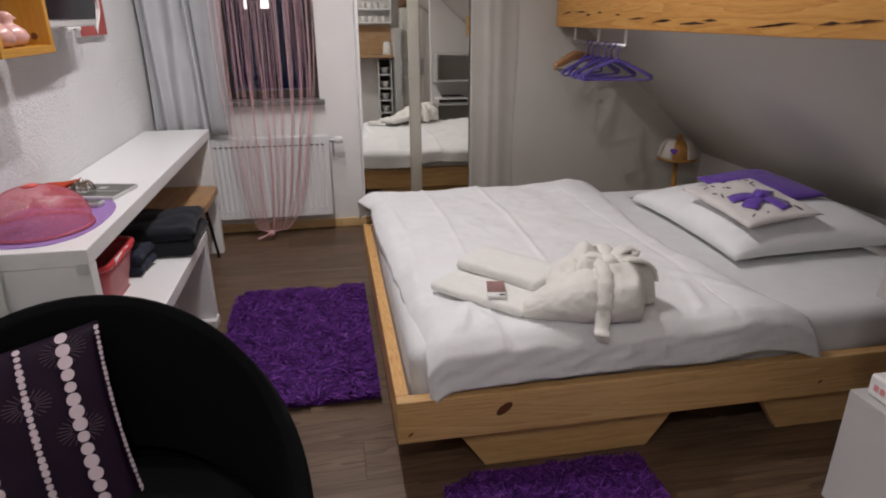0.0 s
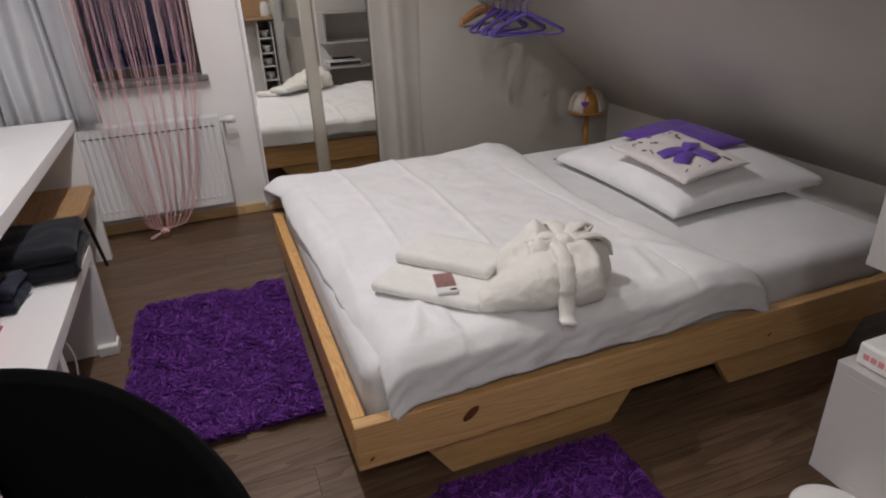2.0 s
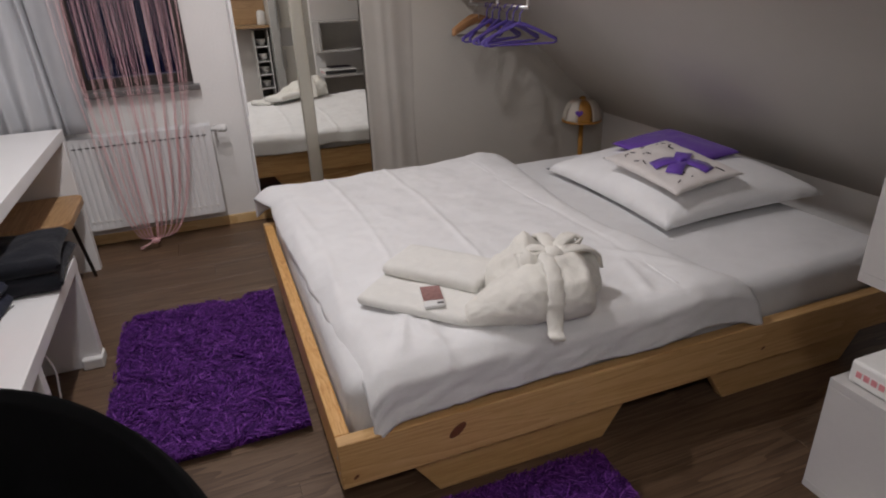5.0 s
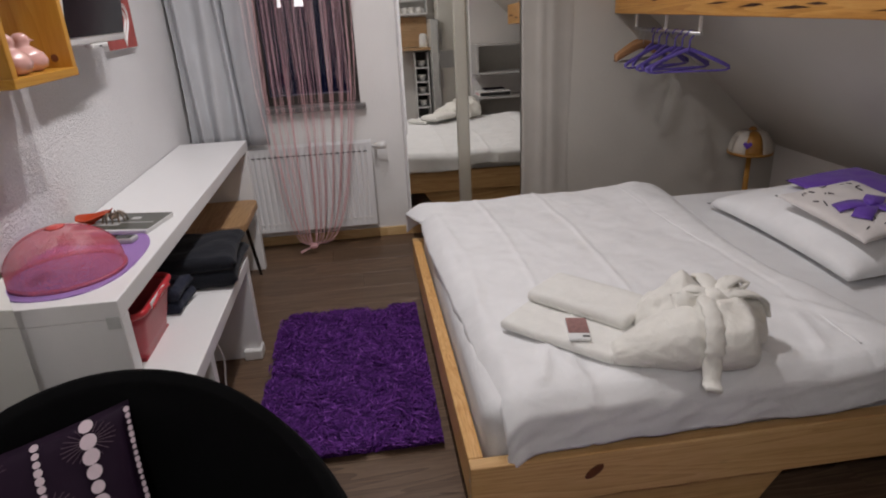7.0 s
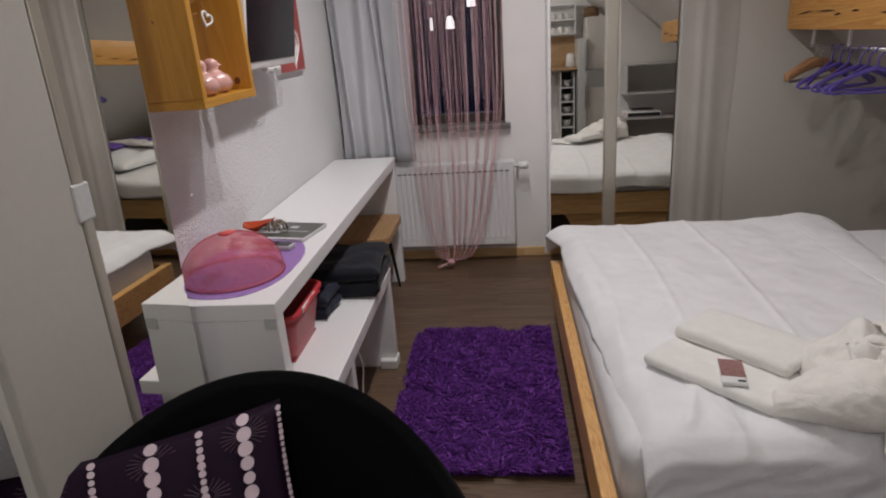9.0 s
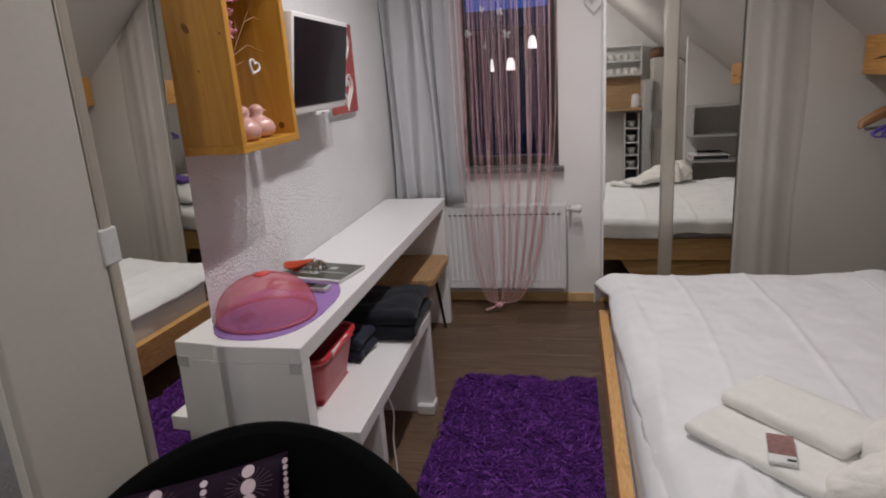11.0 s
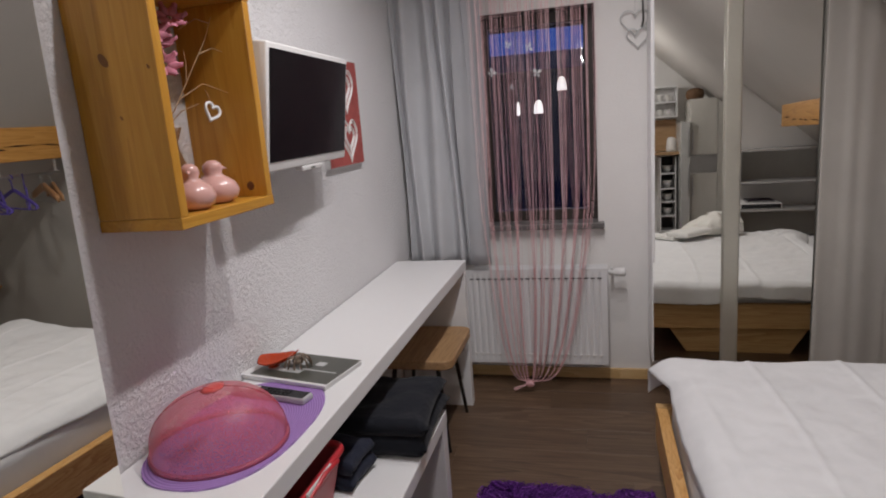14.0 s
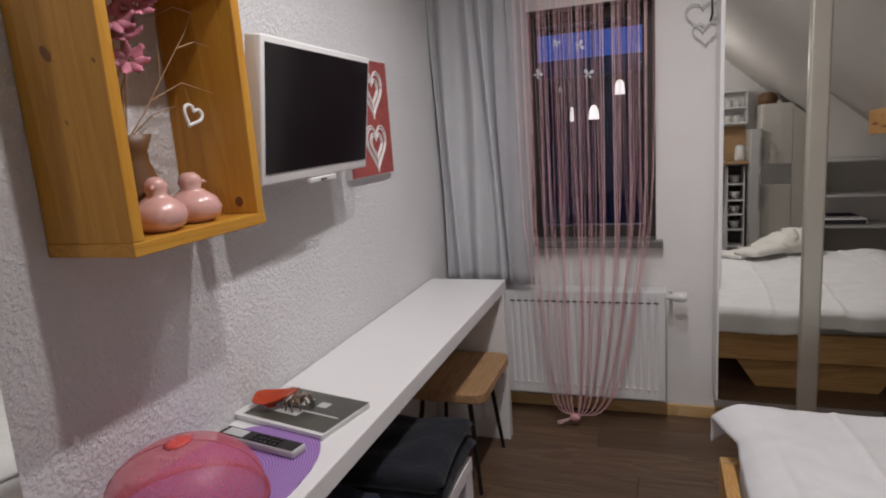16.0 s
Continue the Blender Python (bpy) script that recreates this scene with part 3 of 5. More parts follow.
def on_pad(m, w, d, h, pinch, a, b, lift=0.0015):
    """The place on a cushion's upper face at a, b in -1 to 1."""
    dome = max(0.0, (1 - a * a) * (1 - b * b)) ** pinch
    return m @ Vector((a * w / 2 * (1 - 0.06 * (1 - b * b)), b * d / 2 * (1 - 0.06 * (1 - a * a)), dome * h / 2 + lift))


def print_and_bow(root, m, w, d, h, pinch):
    rnd = random.Random(4)
    for k in range(26):
        a, b, t = rnd.uniform(-0.8, 0.8), rnd.uniform(-0.8, 0.8), rnd.uniform(0, 6.28)
        ln = rnd.choice((0.02, 0.05, 0.09))
        pts = [on_pad(m, w, d, h, pinch, a + ln * s * math.cos(t), b + ln * s * math.sin(t), 0.003) for s in (-1, -0.3, 0.3, 1)]
        part("sprig", tube(pts, 0.0022, 5), M_PLUM, root, "small dark printed sprig")
    bow = []
    for ex, ey in ((-0.72, 0.16), (-0.60, -0.30), (0.22, -0.56), (0.44, 0.26)):
        pts = [on_pad(m, w, d, h, pinch, 0.05 + ex * q, -0.22 + ey * q, 0.004 + 0.010 * math.sin(q * 3.0)) for q in (0, 0.25, 0.5, 0.75, 1.0)]
        side = (m.to_3x3() @ Vector((-ey * d, ex * w, 0))).normalized()
        bow.append(ribbon(pts, 0.062, side, 0.003))
    part("bow", merge(*bow), M_RIBBON, root, "purple ribbon bow", True)
    part("bow_knot", moved(pad(0.045, 0.04, 0.03, 0.5, 8), Matrix.Translation(on_pad(m, w, d, h, pinch, 0.05, -0.22, 0.008))), M_RIBBON, root, "", True)


pillow("cushion", 0.36, 0.42, 0.070, (1.980, 2.400, 0.612), (3, -3, 6), M_PURPLE, "plain purple cushion behind the printed one", 3.0, 0.4)
pillow("cushion", 0.34, 0.44, 0.065, (1.790, 2.195, 0.612), (5, -5, 3), M_PRINT, "cream cushion with a sprig print and purple bow", 5.0, 0.4, print_and_bow)


# ---- towels and robe on the bed ----
def folded_towel(name, cx, cy, w, d, z0, h, rot, mat, label, layers=3, category="towel"):
    root = thing(name, (cx, cy, z0), label, category, "towels")
    m = pose(cx, cy, z0, 0, 0, rot)
    for i in range(layers):
        za, zb = h * i / layers, h * (i + 1) / layers - 0.0006
        bm = cuboid(-w / 2 + 0.003 * (i % 2), w / 2 - 0.002 * i, -d / 2, d / 2 - 0.004 * (i % 2), za, zb, min(0.46 * (zb - za), 0.022), 4)
        bmesh.ops.subdivide_edges(bm, edges=[e for e in bm.edges if e.calc_length() > 0.08], cuts=8, use_grid_fill=True)
        for v in bm.verts:
            v.co.z += 0.005 * noise.noise((v.co.x * 11 + cx * 9, v.co.y * 11, i * 0.2)) * (v.co.z / h)
            v.co.x += 0.004 * noise.noise((v.co.y * 14, v.co.z * 30, cx))
        part("fold", moved(bm, m), mat, root, "", True)
    return root


TOP = 0.486
folded_towel("towel", 0.578, 1.788, 0.355, 0.215, TOP - 0.006, 0.032, -46.5, M_TOWEL, "folded white towel lying on the duvet", 1)
folded_towel("towel", 0.662, 1.880, 0.33, 0.185, TOP + 0.022, 0.044, -49, M_TOWEL, "folded white towel laid half over another", 1)


def sachet():
    m = pose(0.577, 1.728, TOP + 0.027, 0, 0, -12)
    root = thing("sachet", m.translation, "small red and white printed packet on the towel", "packet")
    part("body", moved(cuboid(-0.030, 0.030, -0.058, 0.058, 0, 0.011, 0.004), m), M_PAPER, root, "", True)
    part("print_label", moved(cuboid(-0.029, 0.029, -0.028, 0.056, 0.0112, 0.0125, 0.0005), m), M_PACK, root, "dark red patterned print")
    part("mark", moved(cuboid(0.008, 0.026, -0.050, -0.042, 0.0112, 0.0122), m), M_KEY, root)


sachet()


def bathrobe():
    root = thing("bathrobe", (0.82, 1.57, TOP), "rolled cream terry bathrobe tied with its belt", "bathrobe")
    a, b = Vector((0.622, 1.618, TOP - 0.004)), Vector((0.985, 1.548, TOP - 0.004))
    ax = (b - a).normalized()
    sd = Vector((-ax.y, ax.x, 0))

    def surf(u, t, grow=1.0):
        r = 0.018 + 0.074 * math.sin(min(1, u * 1.25 + 0.05) * math.pi / 2) * math.sqrt(max(0.0, 1 - max(0, (u - 0.86) / 0.14) ** 3 * 0.9))
        k = 1 + 0.07 * noise.noise((u * 5, math.cos(t) * 1.6, math.sin(t) * 1.6)) - 0.10 * math.exp(-((u - 0.62) / 0.06) ** 2)
        k += 0.075 * abs(noise.noise((u * 8, math.cos(t) * 2.5, math.sin(t) * 2.5 + 5))) + 0.028 * math.sin(u * 21 + 3 * math.cos(t)) * max(0.0, u - 0.25) + 0.020 * math.exp(-((u - 0.40) / 0.012) ** 2)
        r *= min(1.0, u / 0.04 + 0.05)
        wide, high = 1.18 * r * k * grow, 0.92 * r * k
        return a.lerp(b, u) + sd * (wide * math.cos(t) + 0.020 * u) + Vector((0, 0, max(high * (0.78 + grow * math.sin(t)), 0.0)))
    part("roll", sheet(lambda u, v: surf(u, 2 * math.pi * v), 72, 56), M_ROBE, root, "", True)

    c0, c1 = Vector((0.742, 1.742, TOP)), Vector((1.075, 1.625, TOP))
    bd = (c1 - c0).normalized()
    bs = Vector((-bd.y, bd.x, 0))

    def bundle(u, v):
        t = 2 * math.pi * v
        r = 0.084 * (max(0.0, 1 - abs(2 * u - 1) ** 3.2)) ** 0.5 + 0.0004
        k = 1 + 0.10 * abs(noise.noise((u * 13, math.cos(t) * 3.0, math.sin(t) * 3.0))) + 0.16 * noise.noise((u * 7, math.cos(t) * 1.8, math.sin(t) * 1.8 + 4)) + 0.07 * math.sin(u * 17 + 2.5 * math.sin(t))
        return c0.lerp(c1, u) + bs * 1.05 * r * k * math.cos(t) + Vector((0, 0, max(r * k * (0.85 + math.sin(t)), 0.0)))
    part("folded_sleeve", sheet(bundle, 56, 44), M_ROBE, root, "crumpled terry sleeve tucked behind the belt", True)
    flap = Matrix.Translation((0.845, 1.638, TOP + 0.124)) @ pose(0, 0, 0, 34, -4, -14)
    part("collar_fold", moved(pad(0.085, 0.070, 0.026, 0.3, 14, 2.0, 0.004), flap), M_ROBE, root, "folded terry collar", True)

    hub = Vector((0.905, 1.628, TOP + 0.140))
    tail = [hub]
    for i in range(7):
        q = i / 6
        tail.append(surf(0.665 - 0.035 * q, math.radians(78 + 112 * q), 1.05) + Vector((0, 0, 0.007)) - sd * 0.006)
    tail += [a.lerp(b, 0.610) - sd * 0.120 + Vector((0, 0, 0.010)), a.lerp(b, 0.600) - sd * 0.150 + Vector((0, 0, 0.007))]
    part("belt", strap(tail, 0.046, 0.014), M_ROBE, root, "terry belt hanging down over the roll", True)
    up = Vector((0, 0, 1))
    back = [hub + sd * y + up * z for y, z in ((0, 0.006), (0.04, 0.022), (0.080, 0.026), (0.125, 0.008), (0.165, -0.045), (0.182, -0.100), (0.188, -0.134))]
    part("belt", strap(back, 0.046, 0.013), M_ROBE, root, "", True)
    bands = (((0, 0, 0.0), (0.045, 0.002, 0.012), (0.090, 0.010, 0.008), (0.125, 0.024, -0.008), (0.150, 0.040, -0.036), (0.162, 0.050, -0.072)),
             ((0, 0, 0.004), (0.035, 0.030, 0.026), (0.075, 0.056, 0.030), (0.105, 0.062, 0.014), (0.085, 0.040, 0.004), (0.030, 0.010, 0.004)),
             ((0, 0, 0.004), (-0.030, 0.016, 0.018), (-0.062, 0.030, 0.014), (-0.084, 0.026, 0.000), (-0.060, 0.010, -0.004), (-0.020, 0.0, 0.0)))
    for pts in bands:
        part("belt_loop", strap([hub + ax * x + sd * y + up * z for x, y, z in pts], 0.040, 0.013), M_ROBE, root, "", True)
    part("belt_knot", moved(pad(0.056, 0.060, 0.050, 0.45, 10, 3.0, 0.006), Matrix.Translation(hub + Vector((0, 0, 0.004)))), M_ROBE, root, "", True)


bathrobe()


# ---- rugs ----
def shag_rug(x0, x1, y0, y1, seed, label, count):
    root = thing("shag_rug", ((x0 + x1) / 2, (y0 + y1) / 2, 0), label, "rug", "rugs")
    part("backing", cuboid(x0 + 0.01, x1 - 0.01, y0 + 0.01, y1 - 0.01, 0.0, 0.010, 0.003), M_SHAG, root)
    rnd = random.Random(seed)
    verts, faces = [], []
    for _ in range(count):
        x, y = rnd.uniform(x0, x1), rnd.uniform(y0, y1)
        t = rnd.uniform(0, 2 * math.pi)
        ln, w = rnd.uniform(0.036, 0.072), rnd.uniform(0.0013, 0.0030)
        t = 1.6 * noise.noise((x * 9, y * 9, seed)) * 3 + rnd.uniform(-1.3, 1.3)
        dx, dy = math.cos(t), math.sin(t)
        h = rnd.uniform(0.008, 0.026) + 0.012 * (1 + noise.noise((x * 22, y * 22, seed)))
        k = len(verts)
        for s, z, ww in ((0, 0.008, 1.0), (0.45, 0.008 + h * 0.85, 1.0), (1.0, 0.008 + h * rnd.uniform(0.5, 1.0), 0.5)):
            for e in (-1, 1):
                px, py = min(max(x + dx * ln * s, x0 - 0.012), x1 + 0.012), min(max(y + dy * ln * s, y0 - 0.012), y1 + 0.012)
                verts.append((px - dy * w * ww * e, py + dx * w * ww * e, z))
        faces += [(k, k + 1, k + 3, k + 2), (k + 2, k + 3, k + 5, k + 4)]
    me = bpy.data.meshes.new("shag")
    me.from_pydata(verts, [], faces)
    me.materials.append(M_SHAG)
    ob = new("shag", me)
    ob.parent = root
    ob.matrix_parent_inverse = Matrix.Translation(-root.location)
    tagged(ob, "deep purple shaggy pile", "", "", "stuff")


shag_rug(-0.420, 0.195, 1.945, 2.945, 11, "deep purple shaggy rug on the floor beside the bed", 34000)
shag_rug(0.355, 0.975, 0.46, 1.455, 12, "deep purple shaggy rug in front of the bed", 28000)


# ---- mirror wardrobe on the window wall ----
MY = 3.80


def wardrobe():
    root = thing("mirror_wardrobe", (0.61, 3.92, 0.2), "white hanging wardrobe with two mirrored sliding doors", "wardrobe")
    lean = Matrix.Translation((0.6, MY, 0.3)) @ pose(0, 0, 0, -1.3, 0, -0.6) @ Matrix.Translation((-0.6, -MY, -0.3))
    part("body", cuboid(0.285, 0.950, MY + 0.055, YN - 0.018, 0.20, 2.02, 0.003), M_WHITE, root)
    part("side_panel", cuboid(0.268, 0.284, MY + 0.012, YN - 0.018, 0.19, 2.02, 0.002), M_WHITE, root)
    part("mirror_door", moved(cuboid(0.276, 0.575, MY, MY + 0.006, 0.195, 2.0), lean), M_MIRROR, root, "tall mirror glass")
    part("mirror_door", moved(cuboid(0.640, 0.945, MY, MY + 0.006, 0.195, 2.0), lean), M_MIRROR, root, "tall mirror glass")
    part("edge_profile", moved(cuboid(0.268, 0.276, MY - 0.004, MY + 0.010, 0.19, 2.0, 0.002), lean), M_WHITE, root)
    stile = part("stile", moved(cuboid(0.572, 0.642, MY - 0.022, MY + 0.010, 0.15, 2.0, 0.008, 3), lean), M_ALU, root, "beige rounded aluminium stile")
    part("groove", moved(cuboid(0.6245, 0.6275, MY - 0.0228, MY - 0.018, 0.16, 2.0), lean), M_GREY, stile)
    part("door_stop", moved(cuboid(0.632, 0.646, MY - 0.027, MY - 0.006, 0.86, 0.90, 0.002), lean), M_STEEL, stile)


wardrobe()


# ---- standing mirror on the west wall ----
def west_mirror():
    root = thing("mirror_door", (-0.80, 1.41, 0), "tall mirrored door panel with a cream frame board", "mirror")
    m = Matrix.Translation((-0.786, 1.73, 0.74)) @ pose(0, 0, 0, 0, 1.07, -1.4) @ Matrix.Translation((0.786, -1.73, -0.74))
    part("back_board", moved(cuboid(-0.815, -0.793, 1.10, 1.660, 0.02, 2.1, 0.002), m), M_CREAM, root)
    part("mirror_glass", moved(cuboid(-0.793, -0.786, 1.375, 1.655, 0.03, 2.09), m), M_MIRROR, root, "clear mirror glass")
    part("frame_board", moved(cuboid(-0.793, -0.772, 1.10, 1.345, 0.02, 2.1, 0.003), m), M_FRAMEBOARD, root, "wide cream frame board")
    part("edge_profile", moved(cuboid(-0.793, -0.770, 1.350, 1.376, 0.02, 2.1, 0.004), m), M_ALU, root, "rounded beige aluminium edge")
    part("clip", moved(cuboid(-0.786, -0.768, 1.338, 1.384, 1.092, 1.165, 0.004), m), M_PHOTO, root, "pale grey plastic clip")


west_mirror()


# ---- desk, bench, stool ----
DKX = -0.597


def desk():
    root = thing("desk", (-0.77, 2.7, 0), "long narrow white laminate desk along the wall", "desk")
    part("desktop", cuboid(XL + 0.004, DKX, 1.732, 3.690, 0.690, 0.740, 0.003), M_WHITE, root)
    part("end_panel", cuboid(XL + 0.004, DKX - 0.001, 1.734, 1.784, 0.0, 0.689, 0.003), M_WHITE, root)
    part("end_panel", cuboid(XL + 0.004, DKX - 0.001, 3.638, 3.688, 0.0, 0.689, 0.003), M_WHITE, root)
    part("corner_clip", cuboid(DKX - 0.036, DKX - 0.004, 1.729, 1.7335, 0.665, 0.697, 0.001), M_PHOTO, root, "pale square corner plate")


desk()


def bench():
    root = thing("bench", (-0.67, 2.25, 0), "low white laminate bench pushed under the desk", "bench")
    part("top", cuboid(-0.86, -0.484, 1.80, 2.715, 0.405, 0.452, 0.003), M_WHITE, root)
    part("end_panel", cuboid(-0.86, -0.486, 2.660, 2.713, 0.0, 0.404, 0.003), M_WHITE, root)
    part("end_panel", cuboid(-0.86, -0.486, 1.98, 2.02, 0.0, 0.404, 0.003), M_WHITE, root)
    part("foot_cap", cuboid(-0.555, -0.480, 2.635, 2.716, 0.0, 0.045, 0.006), M_PAINTWHITE, root, "white plastic foot cap")
    cord = [(-0.50 + 0.008 * math.sin(i * 0.9), 2.10 + 0.05 * math.sin(i * 0.35), 0.40 - 0.039 * i) for i in range(11)]
    part("plug", cuboid(-0.535, -0.505, 2.08, 2.15, 0.0, 0.022, 0.004), M_PAINTWHITE, root, "white mains plug on the floor")
    part("cord", tube(cord, 0.003, 6), M_PAINTWHITE, root, "thin white cable")


bench()


def stool():
    root = thing("stool", (-0.74, 3.39, 0), "oak-topped stool with slim black metal legs", "stool")
    outline = []
    for cx, cy, a0 in ((-0.62, 3.56, 0), (-0.88, 3.56, 90), (-0.88, 3.21, 180), (-0.62, 3.21, 270)):
        for k in range(5):
            a = radians(a0 + 22.5 * k)
            outline.append((cx + 0.048 * math.cos(a), cy + 0.048 * math.sin(a)))
    seat = part("seat", prism(outline, 2, 0.392, 0.432, 0.006), M_OAK, root)
    for y in (3.262, 3.512):
        part("joint", cuboid(-0.922, -0.578, y, y + 0.002, 0.4321, 0.4325), M_GAP, seat, "fine dark board joint")
    for sx, sy in ((1, 1), (1, -1), (-1, 1), (-1, -1)):
        a = (-0.75 + 0.095 * sx, 3.385 + 0.14 * sy, 0.392)
        b = (-0.75 + 0.135 * sx, 3.385 + 0.185 * sy, 0.0)
        part("leg", tube([a, b], 0.010, 8, 0.008), M_DARKSTEEL, root)


stool()
def soft_stack(name, cx, cy, w, d, z0, hs, rot, tilt, mat, label):
    """Thick terry towels folded into soft round-edged slabs."""
    root = thing(name, (cx, cy, z0), label, "towel", "dark towels")
    z = z0
    for i, h in enumerate(hs):
        bm = pad(w - 0.012 * i, d - 0.010 * i, h, 0.085, 22, cx * 9 + i, 0.010)
        part("fold", moved(bm, pose(cx + 0.004 * i, cy, z + h / 2, tilt, 0, rot + 2 * i)), mat, root, "", True)
        z += h * 0.93


soft_stack("towel_stack", -0.660, 2.555, 0.385, 0.36, 0.452, (0.065, 0.060), 2, 0, M_NAVY, "stack of folded navy bath towels on the bench")
soft_stack("towel", -0.735, 2.300, 0.26, 0.15, 0.450, (0.050, 0.045), -8, 4, M_NAVY2, "folded dark blue towel squeezed beside the basket")


def basket():
    root = thing("basket", (-0.755, 2.045, 0.452), "red plastic laundry basket with a wide rim", "basket")

    def ring(x0, x1, y0, y1, r, z):
        pts = []
        for cx, cy, a0 in ((x1 - r, y1 - r, 0), (x0 + r, y1 - r, 90), (x0 + r, y0 + r, 180), (x1 - r, y0 + r, 270)):
            for k in range(6):
                a = radians(a0 + 18 * k)
                pts.append((cx + r * math.cos(a), cy + r * math.sin(a), z))
        return pts
    lo, hi = ring(-0.865, -0.645, 1.925, 2.150, 0.03, 0.454), ring(-0.895, -0.618, 1.892, 2.190, 0.035, 0.612)

    def fn(u, v):
        i = int(round(u * 24)) % 24
        return Vector(lo[i]).lerp(Vector(hi[i]), v)
    part("wall", sheet(fn, 24, 4, 0.004, True), M_PINKBIN, root, "translucent pale red plastic wall", True)
    part("rim", tube(hi, 0.010, 8, None, True), M_RED, root, "glossy red rim", True)
    part("bottom", cuboid(-0.865, -0.645, 1.925, 2.150, 0.452, 0.457, 0.001), M_PINKBIN, root)
    part("label_strip", cuboid(-0.6115, -0.606, 1.955, 2.085, 0.605, 0.624, 0.002), M_PAPER, root, "white label strip on the rim")
    part("grip", tube([(-0.608, 1.96, 0.608), (-0.603, 2.04, 0.622), (-0.608, 2.12, 0.608)], 0.006, 8), M_RED, root)


basket()


# ---- on the desk ----
DT = 0.740


def placemat():
    pts = []
    for i in range(56):
        a = 2 * math.pi * i / 56
        c, s = math.cos(a), math.sin(a)
        pts.append((-0.788 + 0.160 * math.copysign(abs(c) ** 0.8, c), 2.020 + 0.250 * math.copysign(abs(s) ** 0.8, s)))
    tagged(part("placemat", prism(pts, 2, DT, DT + 0.004), M_MAT), "oval woven purple placemat on the desk", "placemat")


placemat()


def food_cover():
    c = (-0.795, 1.945, DT + 0.004)
    root = thing("food_cover", c, "pink plastic mesh food cover dome on the placemat", "food cover")
    prof = [(0.139 * math.cos(t), 0.008 + 0.124 * math.sin(t) ** 0.9) for t in [math.pi / 2 * i / 18 for i in range(18)]] + [(0.0, 0.132)]
    part("dome", lathe(prof, c, 48, 1.04, 1.03), M_DOME, root, "translucent pink dome", True)
    part("rim", lathe([(0.136, 0.0), (0.144, 0.0), (0.144, 0.007), (0.140, 0.011), (0.136, 0.008), (0.136, 0.0)], c, 48, 1.04, 1.03), M_DOME, root, "", True)
    arc = [(c[0] + 0.1245 * math.cos(t), c[1] + 0.074 * math.cos(t), c[2] + 0.009 + 0.1245 * math.sin(t) ** 0.9) for t in [math.pi * i / 30 for i in range(31)]]
    part("rib", tube(arc, 0.0018, 6), M_DOME, root, "", True)
    part("handle", lathe([(0.0, 0.129), (0.020, 0.129), (0.023, 0.132), (0.015, 0.135), (0.0, 0.1355)], c, 24, 1.0, 1.3), M_HANDLE, root, "red oval handle", True)


food_cover()


def magazine():
    m = pose(-0.795, 2.342, DT, 0, 0, -11.5)
    root = thing("book", m.translation, "thin white photo book with a dark cover picture", "book")
    part("page_block", moved(cuboid(-0.143, 0.143, -0.088, 0.088, 0.001, 0.013, 0.001), m), M_PAPER, root)
    part("cover", moved(cuboid(-0.146, 0.146, -0.091, 0.091, 0.0132, 0.0148, 0.0006), m), M_PAPER, root)
    part("cover_picture", moved(cuboid(-0.118, 0.142, -0.080, 0.088, 0.0149, 0.0153), m), M_COVER, root, "dark olive cover picture")
    for a, b, c2, d in ((-0.10, 0.00, 0.012, 0.050), (-0.09, 0.02, -0.04, -0.012), (-0.02, 0.125, -0.014, -0.008), (0.03, 0.06, 0.02, 0.045)):
        part("picture_patch", moved(cuboid(a, b, c2, d, 0.0154, 0.0157), m), M_PHOTO, root, "pale patch of the cover picture")


magazine()


def remote():
    m = pose(-0.800, 2.176, DT + 0.004, 0, 0, -10)
    root = thing("remote_control", m.translation, "slim grey television remote control on the placemat", "remote control")
    part("body", moved(cuboid(-0.118, 0.118, -0.021, 0.021, 0.0, 0.017, 0.005, 3), m), M_REMOTE, root, "", True)
    part("face", moved(cuboid(-0.112, 0.112, -0.0175, 0.0175, 0.0172, 0.0178), m), M_SCREEN, root, "dark face plate")
    for i in range(6):
        for j in range(3):
            part("button", moved(cuboid(-0.012 + 0.0135 * i - 0.0045, -0.012 + 0.0135 * i + 0.0045, -0.0115 + 0.0115 * j - 0.0042, -0.0115 + 0.0115 * j + 0.0042, 0.0178, 0.0198, 0.001), m), M_KEY, root)
    part("window", moved(cuboid(-0.10, -0.04, -0.014, 0.014, 0.0179, 0.0184), m), M_PHOTO, root)


remote()


def wooden_leaf():
    m = pose(-0.882, 2.340, DT + 0.0155, 0, 0, 20) @ Matrix.Diagonal((0.85, 0.85, 0.85, 1))

    def fn(u, v):
        a = 2 * math.pi * u
        r = 0.006 + v * (0.054 + 0.020 * max(0.0, math.cos(a)) ** 3 - 0.012 * max(0.0, -math.cos(a)) ** 6)
        lip = 0.019 + 0.006 * math.cos(2 * a + 0.6) + 0.003 * math.cos(a)
        return m @ Vector((r * math.cos(a), r * math.sin(a) * 0.82, 0.004 + lip * v ** 1.7 + 0.008 * v))
    root = thing("wooden_bowl", m.translation, "small lacquered orange wooden leaf bowl on the book", "bowl")
    part("bowl", sheet(fn, 28, 8, 0.004, True), M_ORANGE, root, "", True)
    part("foot", moved(lathe([(0.0, 0.0), (0.018, 0.0), (0.014, 0.005), (0.0, 0.005)], n=16), m), M_ORANGE, root)
    part("stalk", tube([m @ Vector((0.074, 0, 0.038)), m @ Vector((0.086, 0.006, 0.046))], 0.002, 6), M_ORANGE, root)


wooden_leaf()


